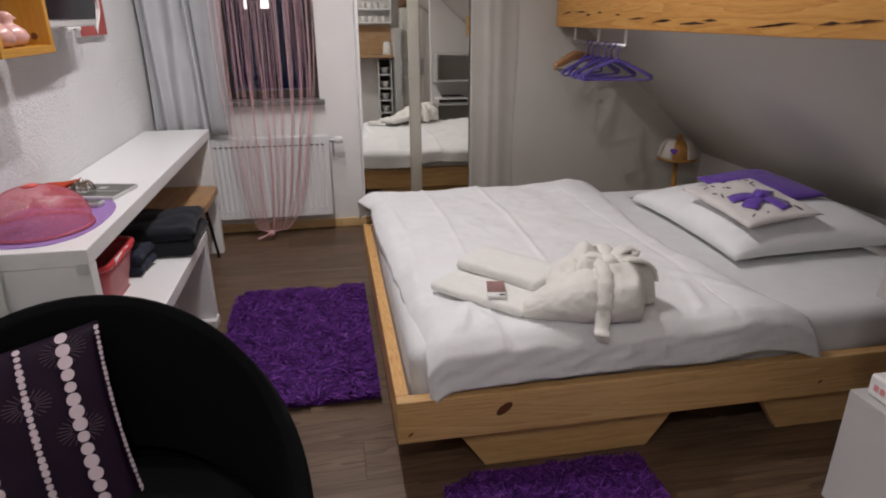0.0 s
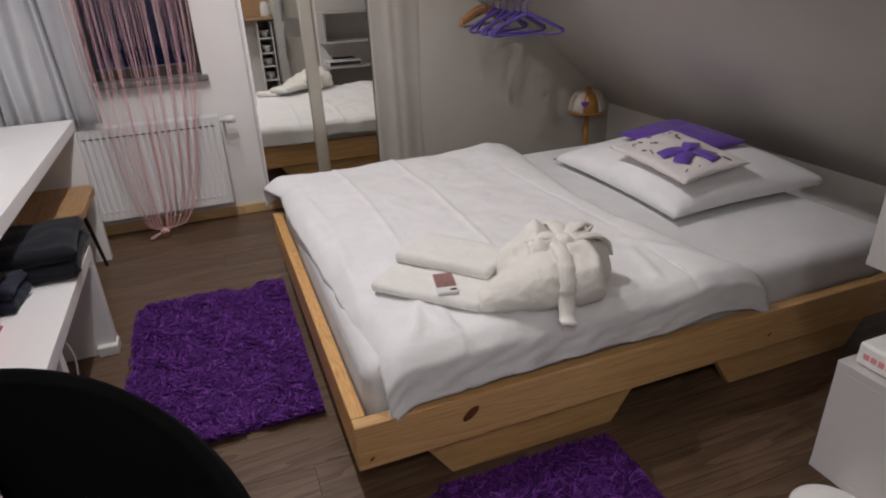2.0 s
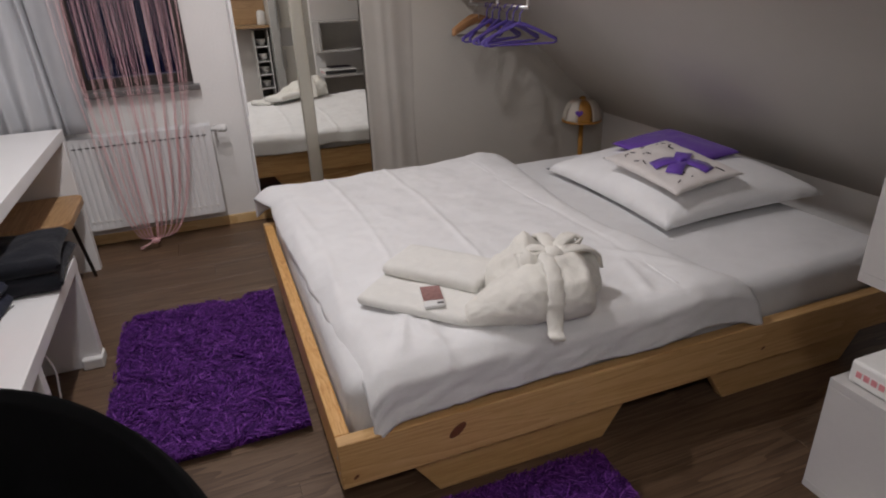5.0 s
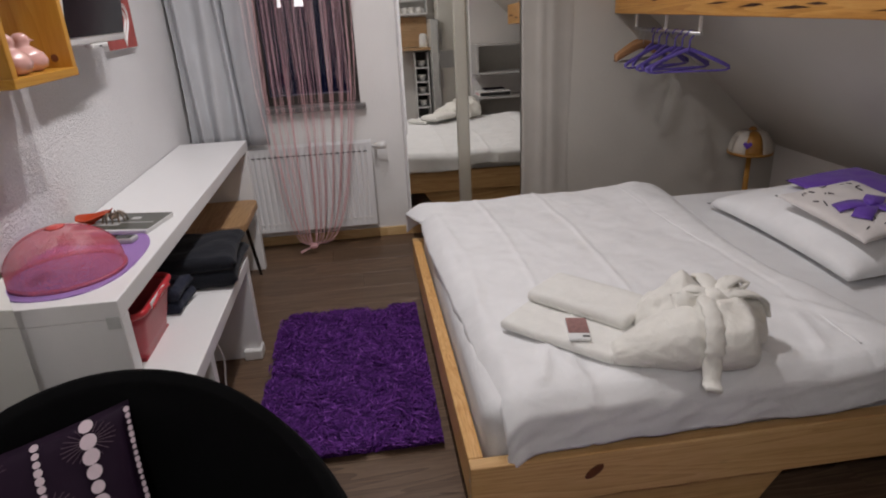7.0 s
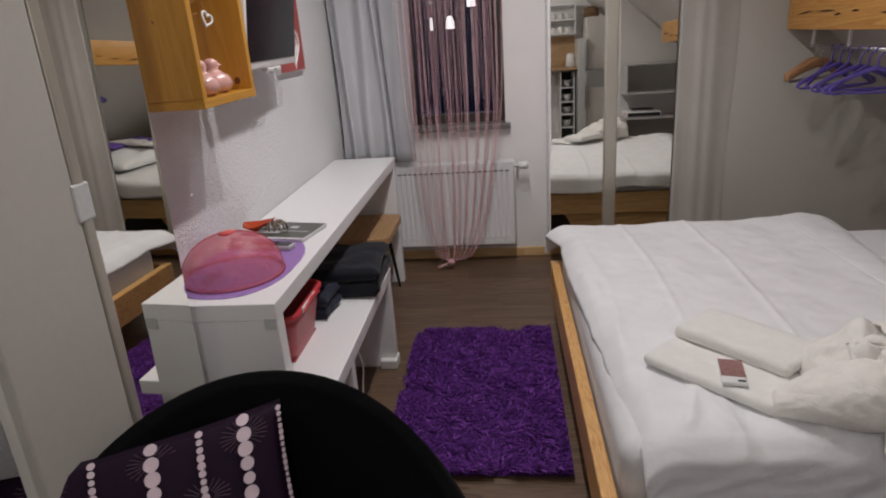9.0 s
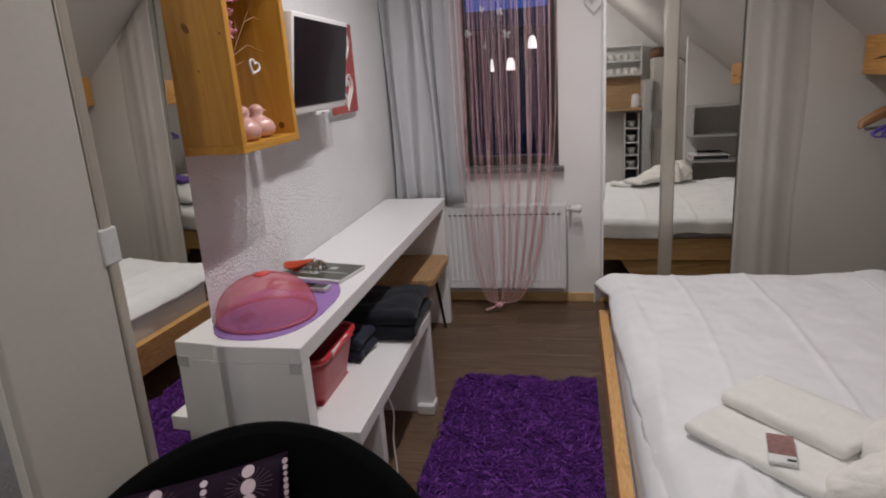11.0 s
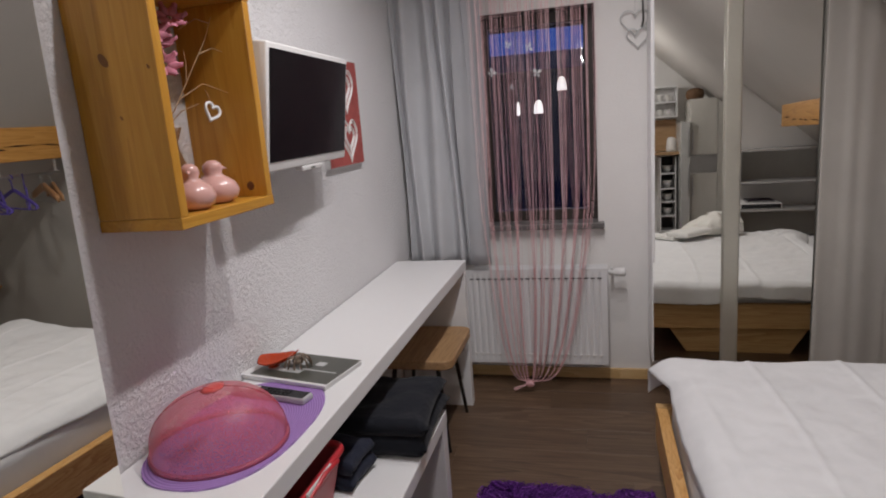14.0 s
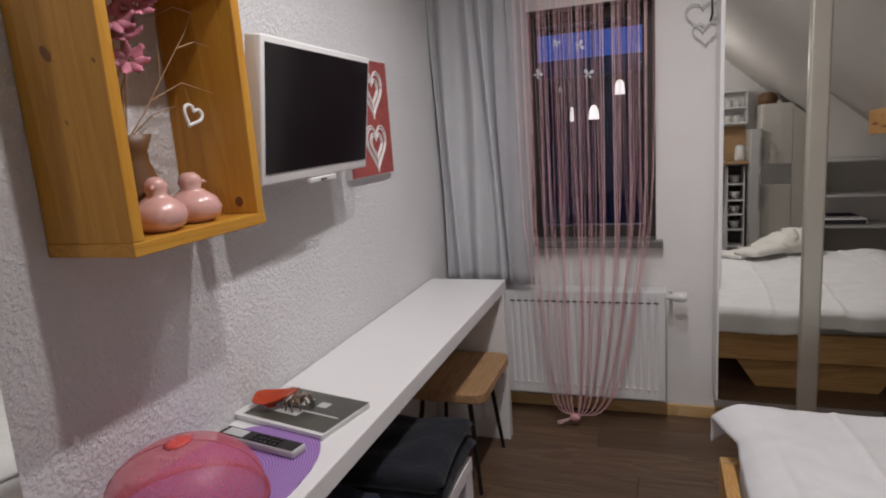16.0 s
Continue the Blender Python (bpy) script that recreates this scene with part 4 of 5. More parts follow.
def metal_spider():
    c = Vector((-0.806, 2.345, DT + 0.0158))
    root = thing("metal_trinket", c, "small shiny metal ring-legged trinket on the book", "trinket")
    part("body", moved(lathe([(0.0, 0.0), (0.014, 0.003), (0.017, 0.012), (0.010, 0.021), (0.0, 0.023)], n=18), Matrix.Translation(c + Vector((0, 0, 0.008)))), M_BRONZE, root, "", True)
    for i in range(12):
        a = 2 * math.pi * i / 12 + 0.1
        pts = [c + Vector((math.cos(a) * r, math.sin(a) * r * 0.85, z)) for r, z in ((0.008, 0.022), (0.022, 0.032), (0.034, 0.022), (0.040, 0.002))]
        part("leg", tube(pts, 0.0028, 6), M_BRONZE, root, "", True)


metal_spider()


# ---- shelf box on the wall ----
QY0, QY1, QX, QZ0, QZ1 = 1.885, 2.240, -0.757, 1.235, 1.735


def shelf_box():
    root = thing("wall_shelf", (-0.85, 2.06, QZ0), "open honey-coloured pine box shelf on the wall", "shelf")
    t = 0.024
    part("side", cuboid(XL + 0.001, QX, QY0, QY0 + t, QZ0 + t, QZ1 - t, 0.002), M_BOX_Z, root)
    part("side", cuboid(XL + 0.001, QX, QY1 - t, QY1, QZ0 + t, QZ1 - t, 0.002), M_BOX_Z, root)
    part("bottom", cuboid(XL + 0.001, QX + 0.001, QY0 - 0.001, QY1 + 0.001, QZ0, QZ0 + t, 0.002), M_BOX_Y, root)
    part("top", cuboid(XL + 0.001, QX + 0.001, QY0 - 0.001, QY1 + 0.001, QZ1 - t, QZ1, 0.002), M_BOX_Y, root)
    for x, z, r in ((-0.871, 1.564, 0.012), (-0.775, 1.545, 0.004), (-0.852, 1.456, 0.004)):
        k = moved(lathe([(0.0, 0.0), (0.7, 0.0), (1.0, -0.0004)], n=14), Matrix.Translation((x, QY0 - 0.0012, z)) @ pose(0, 0, 0, 90, 0, 0) @ pose(0, 0, 0, 0, 0, 35) @ Matrix.Diagonal((r * 0.7, r * 1.25, 1, 1)))
        part("knot", k, M_SOFTKNOT, root, "dark pine knot")
    k = moved(lathe([(0.0, 0.0), (0.7, 0.0), (1.0, -0.0004)], n=14), Matrix.Translation((-0.80, QY1 - t - 0.0012, 1.285)) @ pose(0, 0, 0, 90, 0, 0) @ Matrix.Diagonal((0.010, 0.011, 1, 1)))
    part("knot", k, M_KNOT, root, "dark pine knot")


shelf_box()


def bird(x, y, turn, s):
    root = thing("bird_figure", (x, y, QZ0 + 0.024), "small glossy pink ceramic bird on the shelf", "figurine", "bird figures")
    m = pose(x, y, QZ0 + 0.024, 0, 0, turn)
    body = lathe([(0.0, 0.0), (0.034 * s, 0.0), (0.052 * s, 0.015 * s), (0.0565 * s, 0.034 * s), (0.048 * s, 0.055 * s), (0.030 * s, 0.069 * s),
                  (0.0195 * s, 0.078 * s), (0.0235 * s, 0.090 * s), (0.021 * s, 0.104 * s), (0.011 * s, 0.113 * s), (0.0, 0.115 * s)], n=32, sx=1.12)
    beak = tube([(0.020 * s, 0, 0.094 * s), (0.036 * s, 0, 0.090 * s)], 0.007 * s, 10, 0.0008)
    part("figure", moved(merge(body, beak), m), M_BLUSH, root, "", True)


bird(-0.812, 2.005, -60, 0.86)
bird(-0.826, 2.108, 35, 0.86)


def vase():
    c = (-0.885, 2.030, QZ0 + 0.024)
    root = thing("flower_vase", c, "brown waisted vase with pink silk flowers and dry twigs", "vase")
    part("vase", lathe([(0.0, 0.0), (0.045, 0.0), (0.053, 0.035), (0.049, 0.075), (0.032, 0.125), (0.031, 0.145), (0.043, 0.175), (0.039, 0.175), (0.027, 0.150), (0.0, 0.120)], c, 28), M_BROWNVASE, root, "", True)
    rnd = random.Random(9)
    top = Vector(c) + Vector((0, 0, 0.165))
    heads = [(0.045, -0.010, 0.140), (0.045, -0.015, 0.185), (0.050, -0.035, 0.205), (0.060, 0.010, 0.235)]
    for hx, hy, hz in heads:
        tip = top + Vector((hx, hy, hz))
        part("flower_stem", tube([top, top.lerp(tip, 0.5) + Vector((-0.012, 0, 0.02)), tip], 0.0016, 5), M_TWIG, root)
        bms = []
        aim = Vector((0.7 + rnd.uniform(-0.3, 0.3), -0.55 + rnd.uniform(-0.4, 0.4), 0.55 + rnd.uniform(-0.2, 0.3)))
        tilt = Matrix.Translation(tip) @ aim.to_track_quat("Z", "Y").to_matrix().to_4x4() @ pose(0, 0, 0, 0, 0, rnd.uniform(0, 50))
        for k in range(7):
            a = 2 * math.pi * k / 7

            def fn(u, v, a=a):
                r = 0.005 + 0.029 * u
                w = (v - 0.5) * 0.026 * math.sin(min(1, u * 1.15 + 0.15) * math.pi * 0.85)
                return tilt @ Vector((r * math.cos(a) - w * math.sin(a), r * math.sin(a) + w * math.cos(a), 0.012 * u * u - 0.01 * abs(v - 0.5)))
            bms.append(sheet(fn, 5, 3, 0.0008))
        flower = part("flower", merge(*bms), M_PETAL, root, "pink silk flower", True)
        part("stamen", moved(lathe([(0.0, 0.006), (0.006, 0.004), (0.007, 0.0)], n=10), tilt), M_YELLOW, flower)
    branches = [((0.0, 0.0, 0.0), (0.022, 0.030, 0.05), (0.040, 0.080, 0.13), (0.052, 0.130, 0.20), (0.058, 0.160, 0.255)),
                ((0.035, 0.066, 0.11), (0.042, 0.064, 0.15), (0.044, 0.060, 0.175)),
                ((0.047, 0.110, 0.17), (0.055, 0.150, 0.185), (0.060, 0.195, 0.178)),
                ((0.056, 0.152, 0.240), (0.050, 0.110, 0.245), (0.045, 0.050, 0.215)),
                ((0.026, 0.042, 0.07), (0.045, 0.110, 0.105), (0.058, 0.190, 0.085)),
                ((0.0, 0.0, 0.0), (0.030, 0.040, 0.045), (0.045, 0.085, 0.060))]
    for tw in branches:
        part("twig", tube([top + Vector(p) for p in tw], 0.0016, 5, 0.0006), M_TWIG, root)


vase()


def heart_outline(w, h, n=40):
    pts = []
    for i in range(n):
        t = 2 * math.pi * i / n
        pts.append((w / 2 * math.sin(t) ** 3, h / 2 * (0.81 * math.cos(t) - 0.31 * math.cos(2 * t) - 0.125 * math.cos(3 * t) - 0.06 * math.cos(4 * t))))
    return pts


def hanging_heart():
    c = Vector((-0.83, 2.147, 1.466))
    root = thing("heart_ornament", c, "small white wooden heart outline hanging from a twig", "ornament")
    part("heart", tube([c + Vector((0.3 * a, 0.80 * a + 0.52 * b, 0.85 * b - 0.50 * a)) for a, b in heart_outline(0.040, 0.047)], 0.0036, 6, None, True), M_PAINTWHITE, root, "", True)
    part("thread", tube([c + Vector((0, 0, 0.018)), c + Vector((-0.01, 0, 0.05))], 0.0006, 4), M_TWIG, root)


hanging_heart()


# ---- television and picture ----
def television():
    m = pose(-0.806, 2.60, 1.468, 0, 7.5, 3.2)
    root = thing("television", m.translation, "small white-framed flat television on a wall arm", "television")
    part("bezel", moved(cuboid(-0.030, 0.012, -0.300, 0.300, -0.162, 0.168, 0.006, 3), m), M_PAINTWHITE, root, "white plastic bezel", True)
    part("screen", moved(cuboid(0.0122, 0.0142, -0.286, 0.286, -0.135, 0.152), m), M_SCREEN, root, "dark glossy screen, switched off")
    part("back", moved(cuboid(-0.075, -0.0305, -0.19, 0.19, -0.11, 0.10, 0.012), m), M_PAINTWHITE, root)
    part("sensor_box", moved(cuboid(-0.012, 0.016, -0.075, 0.075, -0.176, -0.1625, 0.003), m), M_PAINTWHITE, root)
    part("sensor_mark", moved(cuboid(0.0163, 0.0168, -0.02, 0.012, -0.172, -0.168), m), M_KEY, root)
    part("wall_arm", cuboid(XL + 0.001, -0.875, 2.56, 2.66, 1.40, 1.50, 0.004), M_STEEL, root)


television()


def picture():
    root = thing("picture", (XL, 3.16, 1.465), "brick-red canvas with two white heart outlines", "picture")
    part("canvas", cuboid(XL + 0.001, XL + 0.020, 2.985, 3.335, 1.258, 1.668, 0.002), M_PAPER, root, "white stretched canvas edge")
    part("paint", cuboid(XL + 0.0202, XL + 0.0212, 2.989, 3.331, 1.262, 1.664), M_PICTURE, root, "brick-red painted face")
    for z in (1.560, 1.368):
        for k in (1.0, 0.86, 0.60, 0.46):
            part("heart", tube([(XL + 0.0216, 3.195 + a * k, z + b * k) for a, b in heart_outline(0.17, 0.185, 36)], 0.0035, 5, None, True), M_PAINTWHITE, root, "white heart outline")


picture()


# ---- window, curtains, radiator ----
def window():
    root = thing("window_1", ((WX0 + WX1) / 2, YN + 0.12, WZ0), "dark-framed window with night outside", "window")
    root["kind"] = "structure"
    y0, y1 = YN + 0.085, YN + 0.145
    fr = part("window_frame", merge(
        cuboid(WX0, WX0 + 0.055, y0, y1, WZ0, WZ1, 0.003), cuboid(WX1 - 0.055, WX1, y0, y1, WZ0, WZ1, 0.003),
        cuboid(WX0 + 0.055, WX1 - 0.055, y0, y1, WZ0, WZ0 + 0.06, 0.003), cuboid(WX0 + 0.055, WX1 - 0.055, y0, y1, WZ1 - 0.06, WZ1, 0.003)), M_DARKFRAME, root, "dark brown window frame")
    pane = part("pane", cuboid(WX0 + 0.05, WX1 - 0.05, YN + 0.112, YN + 0.118, WZ0 + 0.055, WZ1 - 0.055), M_GLASS, root)
    pane.visible_shadow = False
    part("window_lining", merge(cuboid(WX0 + 0.0005, WX0 + 0.006, YN + 0.002, y0, WZ0, WZ1), cuboid(WX1 - 0.006, WX1 - 0.0005, YN + 0.002, y0, WZ0, WZ1),
                                cuboid(WX0 + 0.006, WX1 - 0.006, YN + 0.002, y0, WZ1 - 0.006, WZ1 - 0.0005)), M_DARKFRAME, root, "dark lining of the window reveal")
    part("window_sill", cuboid(WX0 - 0.03, WX1 + 0.030, YN - 0.050, y0, WZ0 - 0.024, WZ0 + 0.005, 0.004), M_SILL, root, "dark grey stone sill")


window()


def outside():
    root = thing("neighbour_house", (0, 14.0, -3.0), "dark neighbouring house with its roof against the dusk sky", "house")
    # House and eaves owe their night darkness to the near-black colour.
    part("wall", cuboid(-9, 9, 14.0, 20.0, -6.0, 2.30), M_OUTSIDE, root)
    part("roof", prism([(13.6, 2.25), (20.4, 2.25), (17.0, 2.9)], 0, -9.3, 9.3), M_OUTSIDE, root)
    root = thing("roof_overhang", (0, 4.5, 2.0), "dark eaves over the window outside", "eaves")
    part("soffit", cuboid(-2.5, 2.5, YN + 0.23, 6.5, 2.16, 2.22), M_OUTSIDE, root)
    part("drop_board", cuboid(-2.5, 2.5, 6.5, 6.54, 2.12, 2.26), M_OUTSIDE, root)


outside()


# Added glowing bell where the pane would mirror a room lamp; cable invented.
def lantern(x, y, z, k):
    root = thing("lantern", (x, y, z), "small glowing bell outside, standing in for a lamp reflection in the window", "lantern", "lanterns")
    part("shade", lathe([(0.008, 0.062), (0.022 * k, 0.055), (0.034 * k, 0.020), (0.040 * k, -0.045), (0.0, -0.045)], (x, y, z), 20), M_LAMPREFLECTION, root, "glowing bell of the reflected lamp", True)
    part("cable", tube([(x, y, z + 0.05), (x, y, 2.16)], 0.004, 6), M_KEY, root)


# Mirror-image positions of the three lamp reflections, beyond the glass.
for p in ((-0.435, 6.20, 1.452, 1.0), (-0.237, 6.20, 1.628, 1.0), (-0.605, 6.20, 1.448, 0.35)):
    lantern(*p)


def grey_curtain():
    root = thing("curtain", (-0.75, 3.87, 0.68), "floor-length grey curtain hanging in soft folds", "curtain")

    def drape(x0, x1, y, amp, waves, z0, seed):
        def fn(u, v):
            z = z0 + v * (2.28 - z0)
            x = x0 + (x1 - x0) * u * (1 + 0.10 * (1 - v)) + 0.012 * math.sin(v * 5 + u * 9 + seed)
            return Vector((x, y + amp * math.sin(2 * math.pi * waves * u + 1.6 * noise.noise((u * 2.2, v * 0.7, seed))) * (0.65 + 0.35 * (1 - v)), z))
        return sheet(fn, 90, 24, 0.003)
    part("cloth", drape(-0.935, -0.615, 3.888, 0.030, 3.6, 0.665, 0.3), M_CURTAIN, root, "", True)
    part("edge_panel", drape(-0.625, -0.500, 3.852, 0.007, 1.6, 0.675, 2.0), M_SHEER, root, "thinner front edge of the curtain", True)
    part("rod", tube([(XL + 0.01, 3.87, 2.295), (0.20, 3.87, 2.295)], 0.010, 10), M_STEEL, root)


grey_curtain()


def plain_curtain():
    root = thing("curtain", (1.12, 3.80, 0.05), "plain grey-beige curtain hanging beside the mirror wardrobe", "curtain")

    def fn(u, v):
        x = 0.952 + 0.36 * u
        calm = 1.0 - 0.55 * u
        y = 3.803 + 0.048 * u * u - 0.0030 * calm * math.sin(2 * math.pi * 4.0 * u + 2.4 * noise.noise((u * 4, v * 0.8, 3.0))) + 0.008 * noise.noise((u * 3, v * 0.5, 6.0)) * calm
        return Vector((x, y, 0.03 + v * (slope_z(x) - 0.05)))
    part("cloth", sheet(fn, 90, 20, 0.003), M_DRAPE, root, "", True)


plain_curtain()
KNOT = (-0.328, 3.815, 0.050)


def string_curtain():
    root = thing("string_curtain", (KNOT[0], KNOT[1], 0.02), "pink string curtain tied into a knot near the floor", "string curtain")
    rnd = random.Random(21)
    top = 124
    gathers = (0.03, 0.09, 0.17, 0.24, 0.30, 0.47, 0.55, 0.63, 0.72, 0.82, 0.92)
    for i in range(top):
        u = (i + 0.5) / top
        c = round(u * 17) / 17 + 0.018 * math.sin(9.0 * round(u * 17))
        u = min(max(u + (c - u) * rnd.choice((0.75, 0.4, 0.0)) + rnd.uniform(-0.006, 0.006), 0.0), 1.0)
        x0 = -0.538 + 0.568 * u
        y0 = 3.818 + rnd.uniform(-0.008, 0.008)
        amp, ph, sk = rnd.uniform(0.0, 0.003), rnd.uniform(0, 6.28), rnd.uniform(0.92, 1.08)
        cu = min(gathers, key=lambda q: abs(q - u)) + rnd.uniform(-0.016, 0.016)
        x1 = -0.538 + 0.568 * (u + (cu - u) * rnd.choice((0.95, 0.9, 0.75, 0.4)))
        pts = []
        for z in (2.30, 1.9, 1.5, 1.15, 0.95, 0.85, 0.75, 0.65, 0.55, 0.45, 0.35, 0.26, 0.18, 0.12, 0.088, 0.068, 0.056):
            k = min(1.0, max(0.0, (z - 0.056) / (0.92 * sk))) ** 0.29
            g = min(1.0, max(0.0, (1.30 - z) / 0.7))
            pts.append((KNOT[0] + (x0 + (x1 - x0) * g - KNOT[0]) * k + amp * math.sin(z * 5 + ph), y0 + (KNOT[1] - y0) * (1 - k), z))
        part("string", tube(pts, 0.00066, 4), M_STRING, root)
    part("knot", moved(pad(0.05, 0.04, 0.035, 0.5, 10), Matrix.Translation(KNOT)), M_STRING, root, "pink knot of gathered strings", True)
    for k in range(14):
        a = rnd.uniform(2.6, 3.7)
        e = (KNOT[0] + 0.085 * math.cos(a), KNOT[1] + 0.05 * math.sin(a), 0.012 + rnd.uniform(0, 0.012))
        part("loose_end", tube([KNOT, ((KNOT[0] + e[0]) / 2, (KNOT[1] + e[1]) / 2, 0.035), e], 0.0013, 4), M_STRING, root)
    part("header_tape", cuboid(-0.54, 0.03, 3.812, 3.824, 2.27, 2.305, 0.002), M_STRING, root)


string_curtain()


def butterfly(x, z, s, turn):
    root = thing("butterfly_charm", (x, 3.806, z), "small pale translucent butterfly charm on the strings", "charm", "butterfly charms")
    bms = []
    for sx in (-1, 1):
        for sz, k in ((1, 1.0), (-1, 0.75)):
            bms.append(prism([(0, 0), (sx * s * k, sz * s * 0.35), (sx * s * 0.95 * k, sz * s * k), (sx * s * 0.3 * k, sz * s * 0.85 * k)], 1, -0.0008, 0.0008))
    part("wings", moved(merge(*bms), pose(x, 3.806, z, 0, turn, 0)), M_PHOTO, root)


for x, z, s, a in ((-0.358, 1.722, 0.015, 20), (-0.264, 1.705, 0.018, 80), (-0.439, 1.606, 0.018, 45), (-0.230, 1.587, 0.020, 10), (-0.350, 1.534, 0.010, 60)):
    butterfly(x, z, s, a)


def radiator():
    x0, x1, z0, z1, y0, y1 = -0.655, 0.070, 0.135, 0.640, 3.877, 3.985
    root = thing("radiator", (-0.3, 3.93, 0.135), "white ribbed panel radiator under the window", "radiator")
    front = []
    n = 21
    step = (x1 - x0 - 0.05) / n

    def fn(u, v):
        x = x0 + 0.004 + u * (x1 - x0 - 0.008)
        ph = ((x - x0 - 0.025) / step) % 1.0
        inside = x0 + 0.025 < x < x1 - 0.025 and 0.06 < v < 0.94
        dip = 0.0065 * math.exp(-((ph - 0.5) / 0.17) ** 2) if inside else 0.0
        return Vector((x, y0 + dip, z0 + v * (z1 - z0 - 0.004)))
    bm = bmesh.new()
    cols = n * 10
    rows = [0, 0.06, 0.085, 0.5, 0.915, 0.94, 1]
    g = [[bm.verts.new(fn(i / cols, v)) for v in rows] for i in range(cols + 1)]
    for i in range(cols):
        for j in range(len(rows) - 1):
            bm.faces.new((g[i][j], g[i + 1][j], g[i + 1][j + 1], g[i][j + 1]))
    part("front_panel", bm, M_RADIATOR, root, "", True)
    part("body", cuboid(x0 + 0.006, x1 - 0.006, y0 + 0.012, y1, z0 + 0.004, z1 - 0.012, 0.004), M_RADIATOR, root)
    for x in (x0, x1 - 0.003):
        part("side_cover", cuboid(x, x + 0.003, y0 + 0.003, y1, z0 + 0.01, z1, 0.001), M_RADIATOR, root)
    part("top_grille", merge(*[cuboid(x0 + 0.004, x1 - 0.004, y0 + 0.004 + 0.0165 * k, y0 + 0.010 + 0.0165 * k, z1 - 0.006, z1, 0.001) for k in range(6)]), M_RADIATOR, root)
    for i in range(n):
        xc = x0 + 0.025 + step * (i + 0.5)
        # Dark plates on the panel draw the slots' inner shade.
        part("vent_slot", cuboid(xc - 0.011, xc + 0.011, y0 - 0.0008, y0 + 0.002, z1 - 0.052, z1 - 0.046), M_RECESS_SHADE, root)
    for i in range(n):
        xc = x0 + 0.025 + step * (i + 0.5)
        part("weld_mark", cuboid(xc - 0.009, xc + 0.009, y0 - 0.0016, y0 + 0.002, z0 + 0.042, z0 + 0.054, 0.001), M_PAINTWHITE, root)
    for x in (-0.52, -0.06):
        part("bracket", cuboid(x, x + 0.03, y1, YN, 0.2, 0.58), M_RADIATOR, root)
    v = part("valve", moved(lathe([(0.0, 0.0), (0.012, 0.0), (0.012, 0.03), (0.021, 0.034), (0.023, 0.075), (0.017, 0.085), (0.0, 0.086)], n=20), Matrix.Translation((0.072, 3.93, 0.608)) @ pose(0, 0, 0, 0, 90, 0)), M_PAINTWHITE, root, "white thermostat valve head", True)
    part("pipe", tube([(0.09, 3.95, 0.60), (0.092, 3.99, 0.60), (0.092, YN, 0.60)], 0.008, 8), M_STEEL, root)


radiator()


def wall_hearts():
    c = Vector((0.215, YN - 0.012, 1.735))
    root = thing("heart_ornament", c, "pale grey double wire heart hanging on the wall", "ornament")
    for dx, dz, k in ((0.0, 0.06, 0.13), (0.012, -0.01, 0.10)):
        part("heart", tube([c + Vector((a + dx, 0.004 * math.sin(9 * a), b + dz)) for a, b in heart_outline(k, k)], 0.0028, 6, None, True), M_PHOTO, root, "", True)
    part("hook", tube([c + Vector((0.035, 0, 0.16)), c + Vector((0.037, -0.004, 0.06)), c + Vector((0.03, 0.004, 0.03))], 0.004, 6), M_DARKSTEEL, root)
    part("thread", tube([c + Vector((0, 0, 0.10)), c + Vector((0.0, 0, 0.30))], 0.001, 4), M_PHOTO, root)


wall_hearts()


# ---- beam, hangers, lamp at the slope ----
def beam():
    x0, x1, y0, y1, z0 = 1.495, 1.66, 0.93, YR - 0.012, 1.275
    bm = cuboid(x0, x1, y0, y1, z0, 1.50, 0.006)
    bmesh.ops.subdivide_edges(bm, edges=[e for e in bm.edges if e.calc_length() > 1.0], cuts=40, use_grid_fill=True)
    for v in bm.verts:
        v.co += 0.003 * Vector((noise.noise((v.co.y * 3, v.co.z * 4, 0)), 0, noise.noise((v.co.y * 2.5, 7, v.co.x * 4))))
    root = thing("roof_beam", (1.57, 2.4, z0), "rough honey-coloured wooden roof beam with cracks", "beam")
    part("timber", bm, M_BEAM, root, "", True)
    rnd = random.Random(5)
    for k in range(16):
        y = 1.0 + 2.75 * (k + rnd.random()) / 16
        z = z0 + 0.055 + 0.02 * math.sin(y * 2.2) + rnd.uniform(-0.008, 0.012)
        ln, tilt = rnd.uniform(0.06, 0.20), rnd.uniform(-0.10, 0.02)
        out = [(y - ln / 2, z - tilt * ln / 2), (y - ln * 0.1, z + 0.004 + rnd.uniform(0, 0.004)), (y + ln / 2, z + tilt * ln / 2), (y, z - 0.003)]
        part("crack", prism(out, 0, x0 - 0.0036, x0 - 0.0005), M_CRACK, root, "long dark drying crack")


beam()


def coat_rail():
    x = 1.575
    root = thing("hanger_rail", (x, 3.45, 1.235), "short chrome hanging rail under the beam", "rail")
    part("bar", tube([(x, 3.02, 1.195), (x, 3.72, 1.195)], 0.009, 10), M_STEEL, root, "", True)
    for y in (3.03, 3.36, 3.70):
        part("bracket", cuboid(x - 0.006, x + 0.006, y - 0.006, y + 0.006, 1.195, 1.2765, 0.001), M_PAINTWHITE, root)


coat_rail()


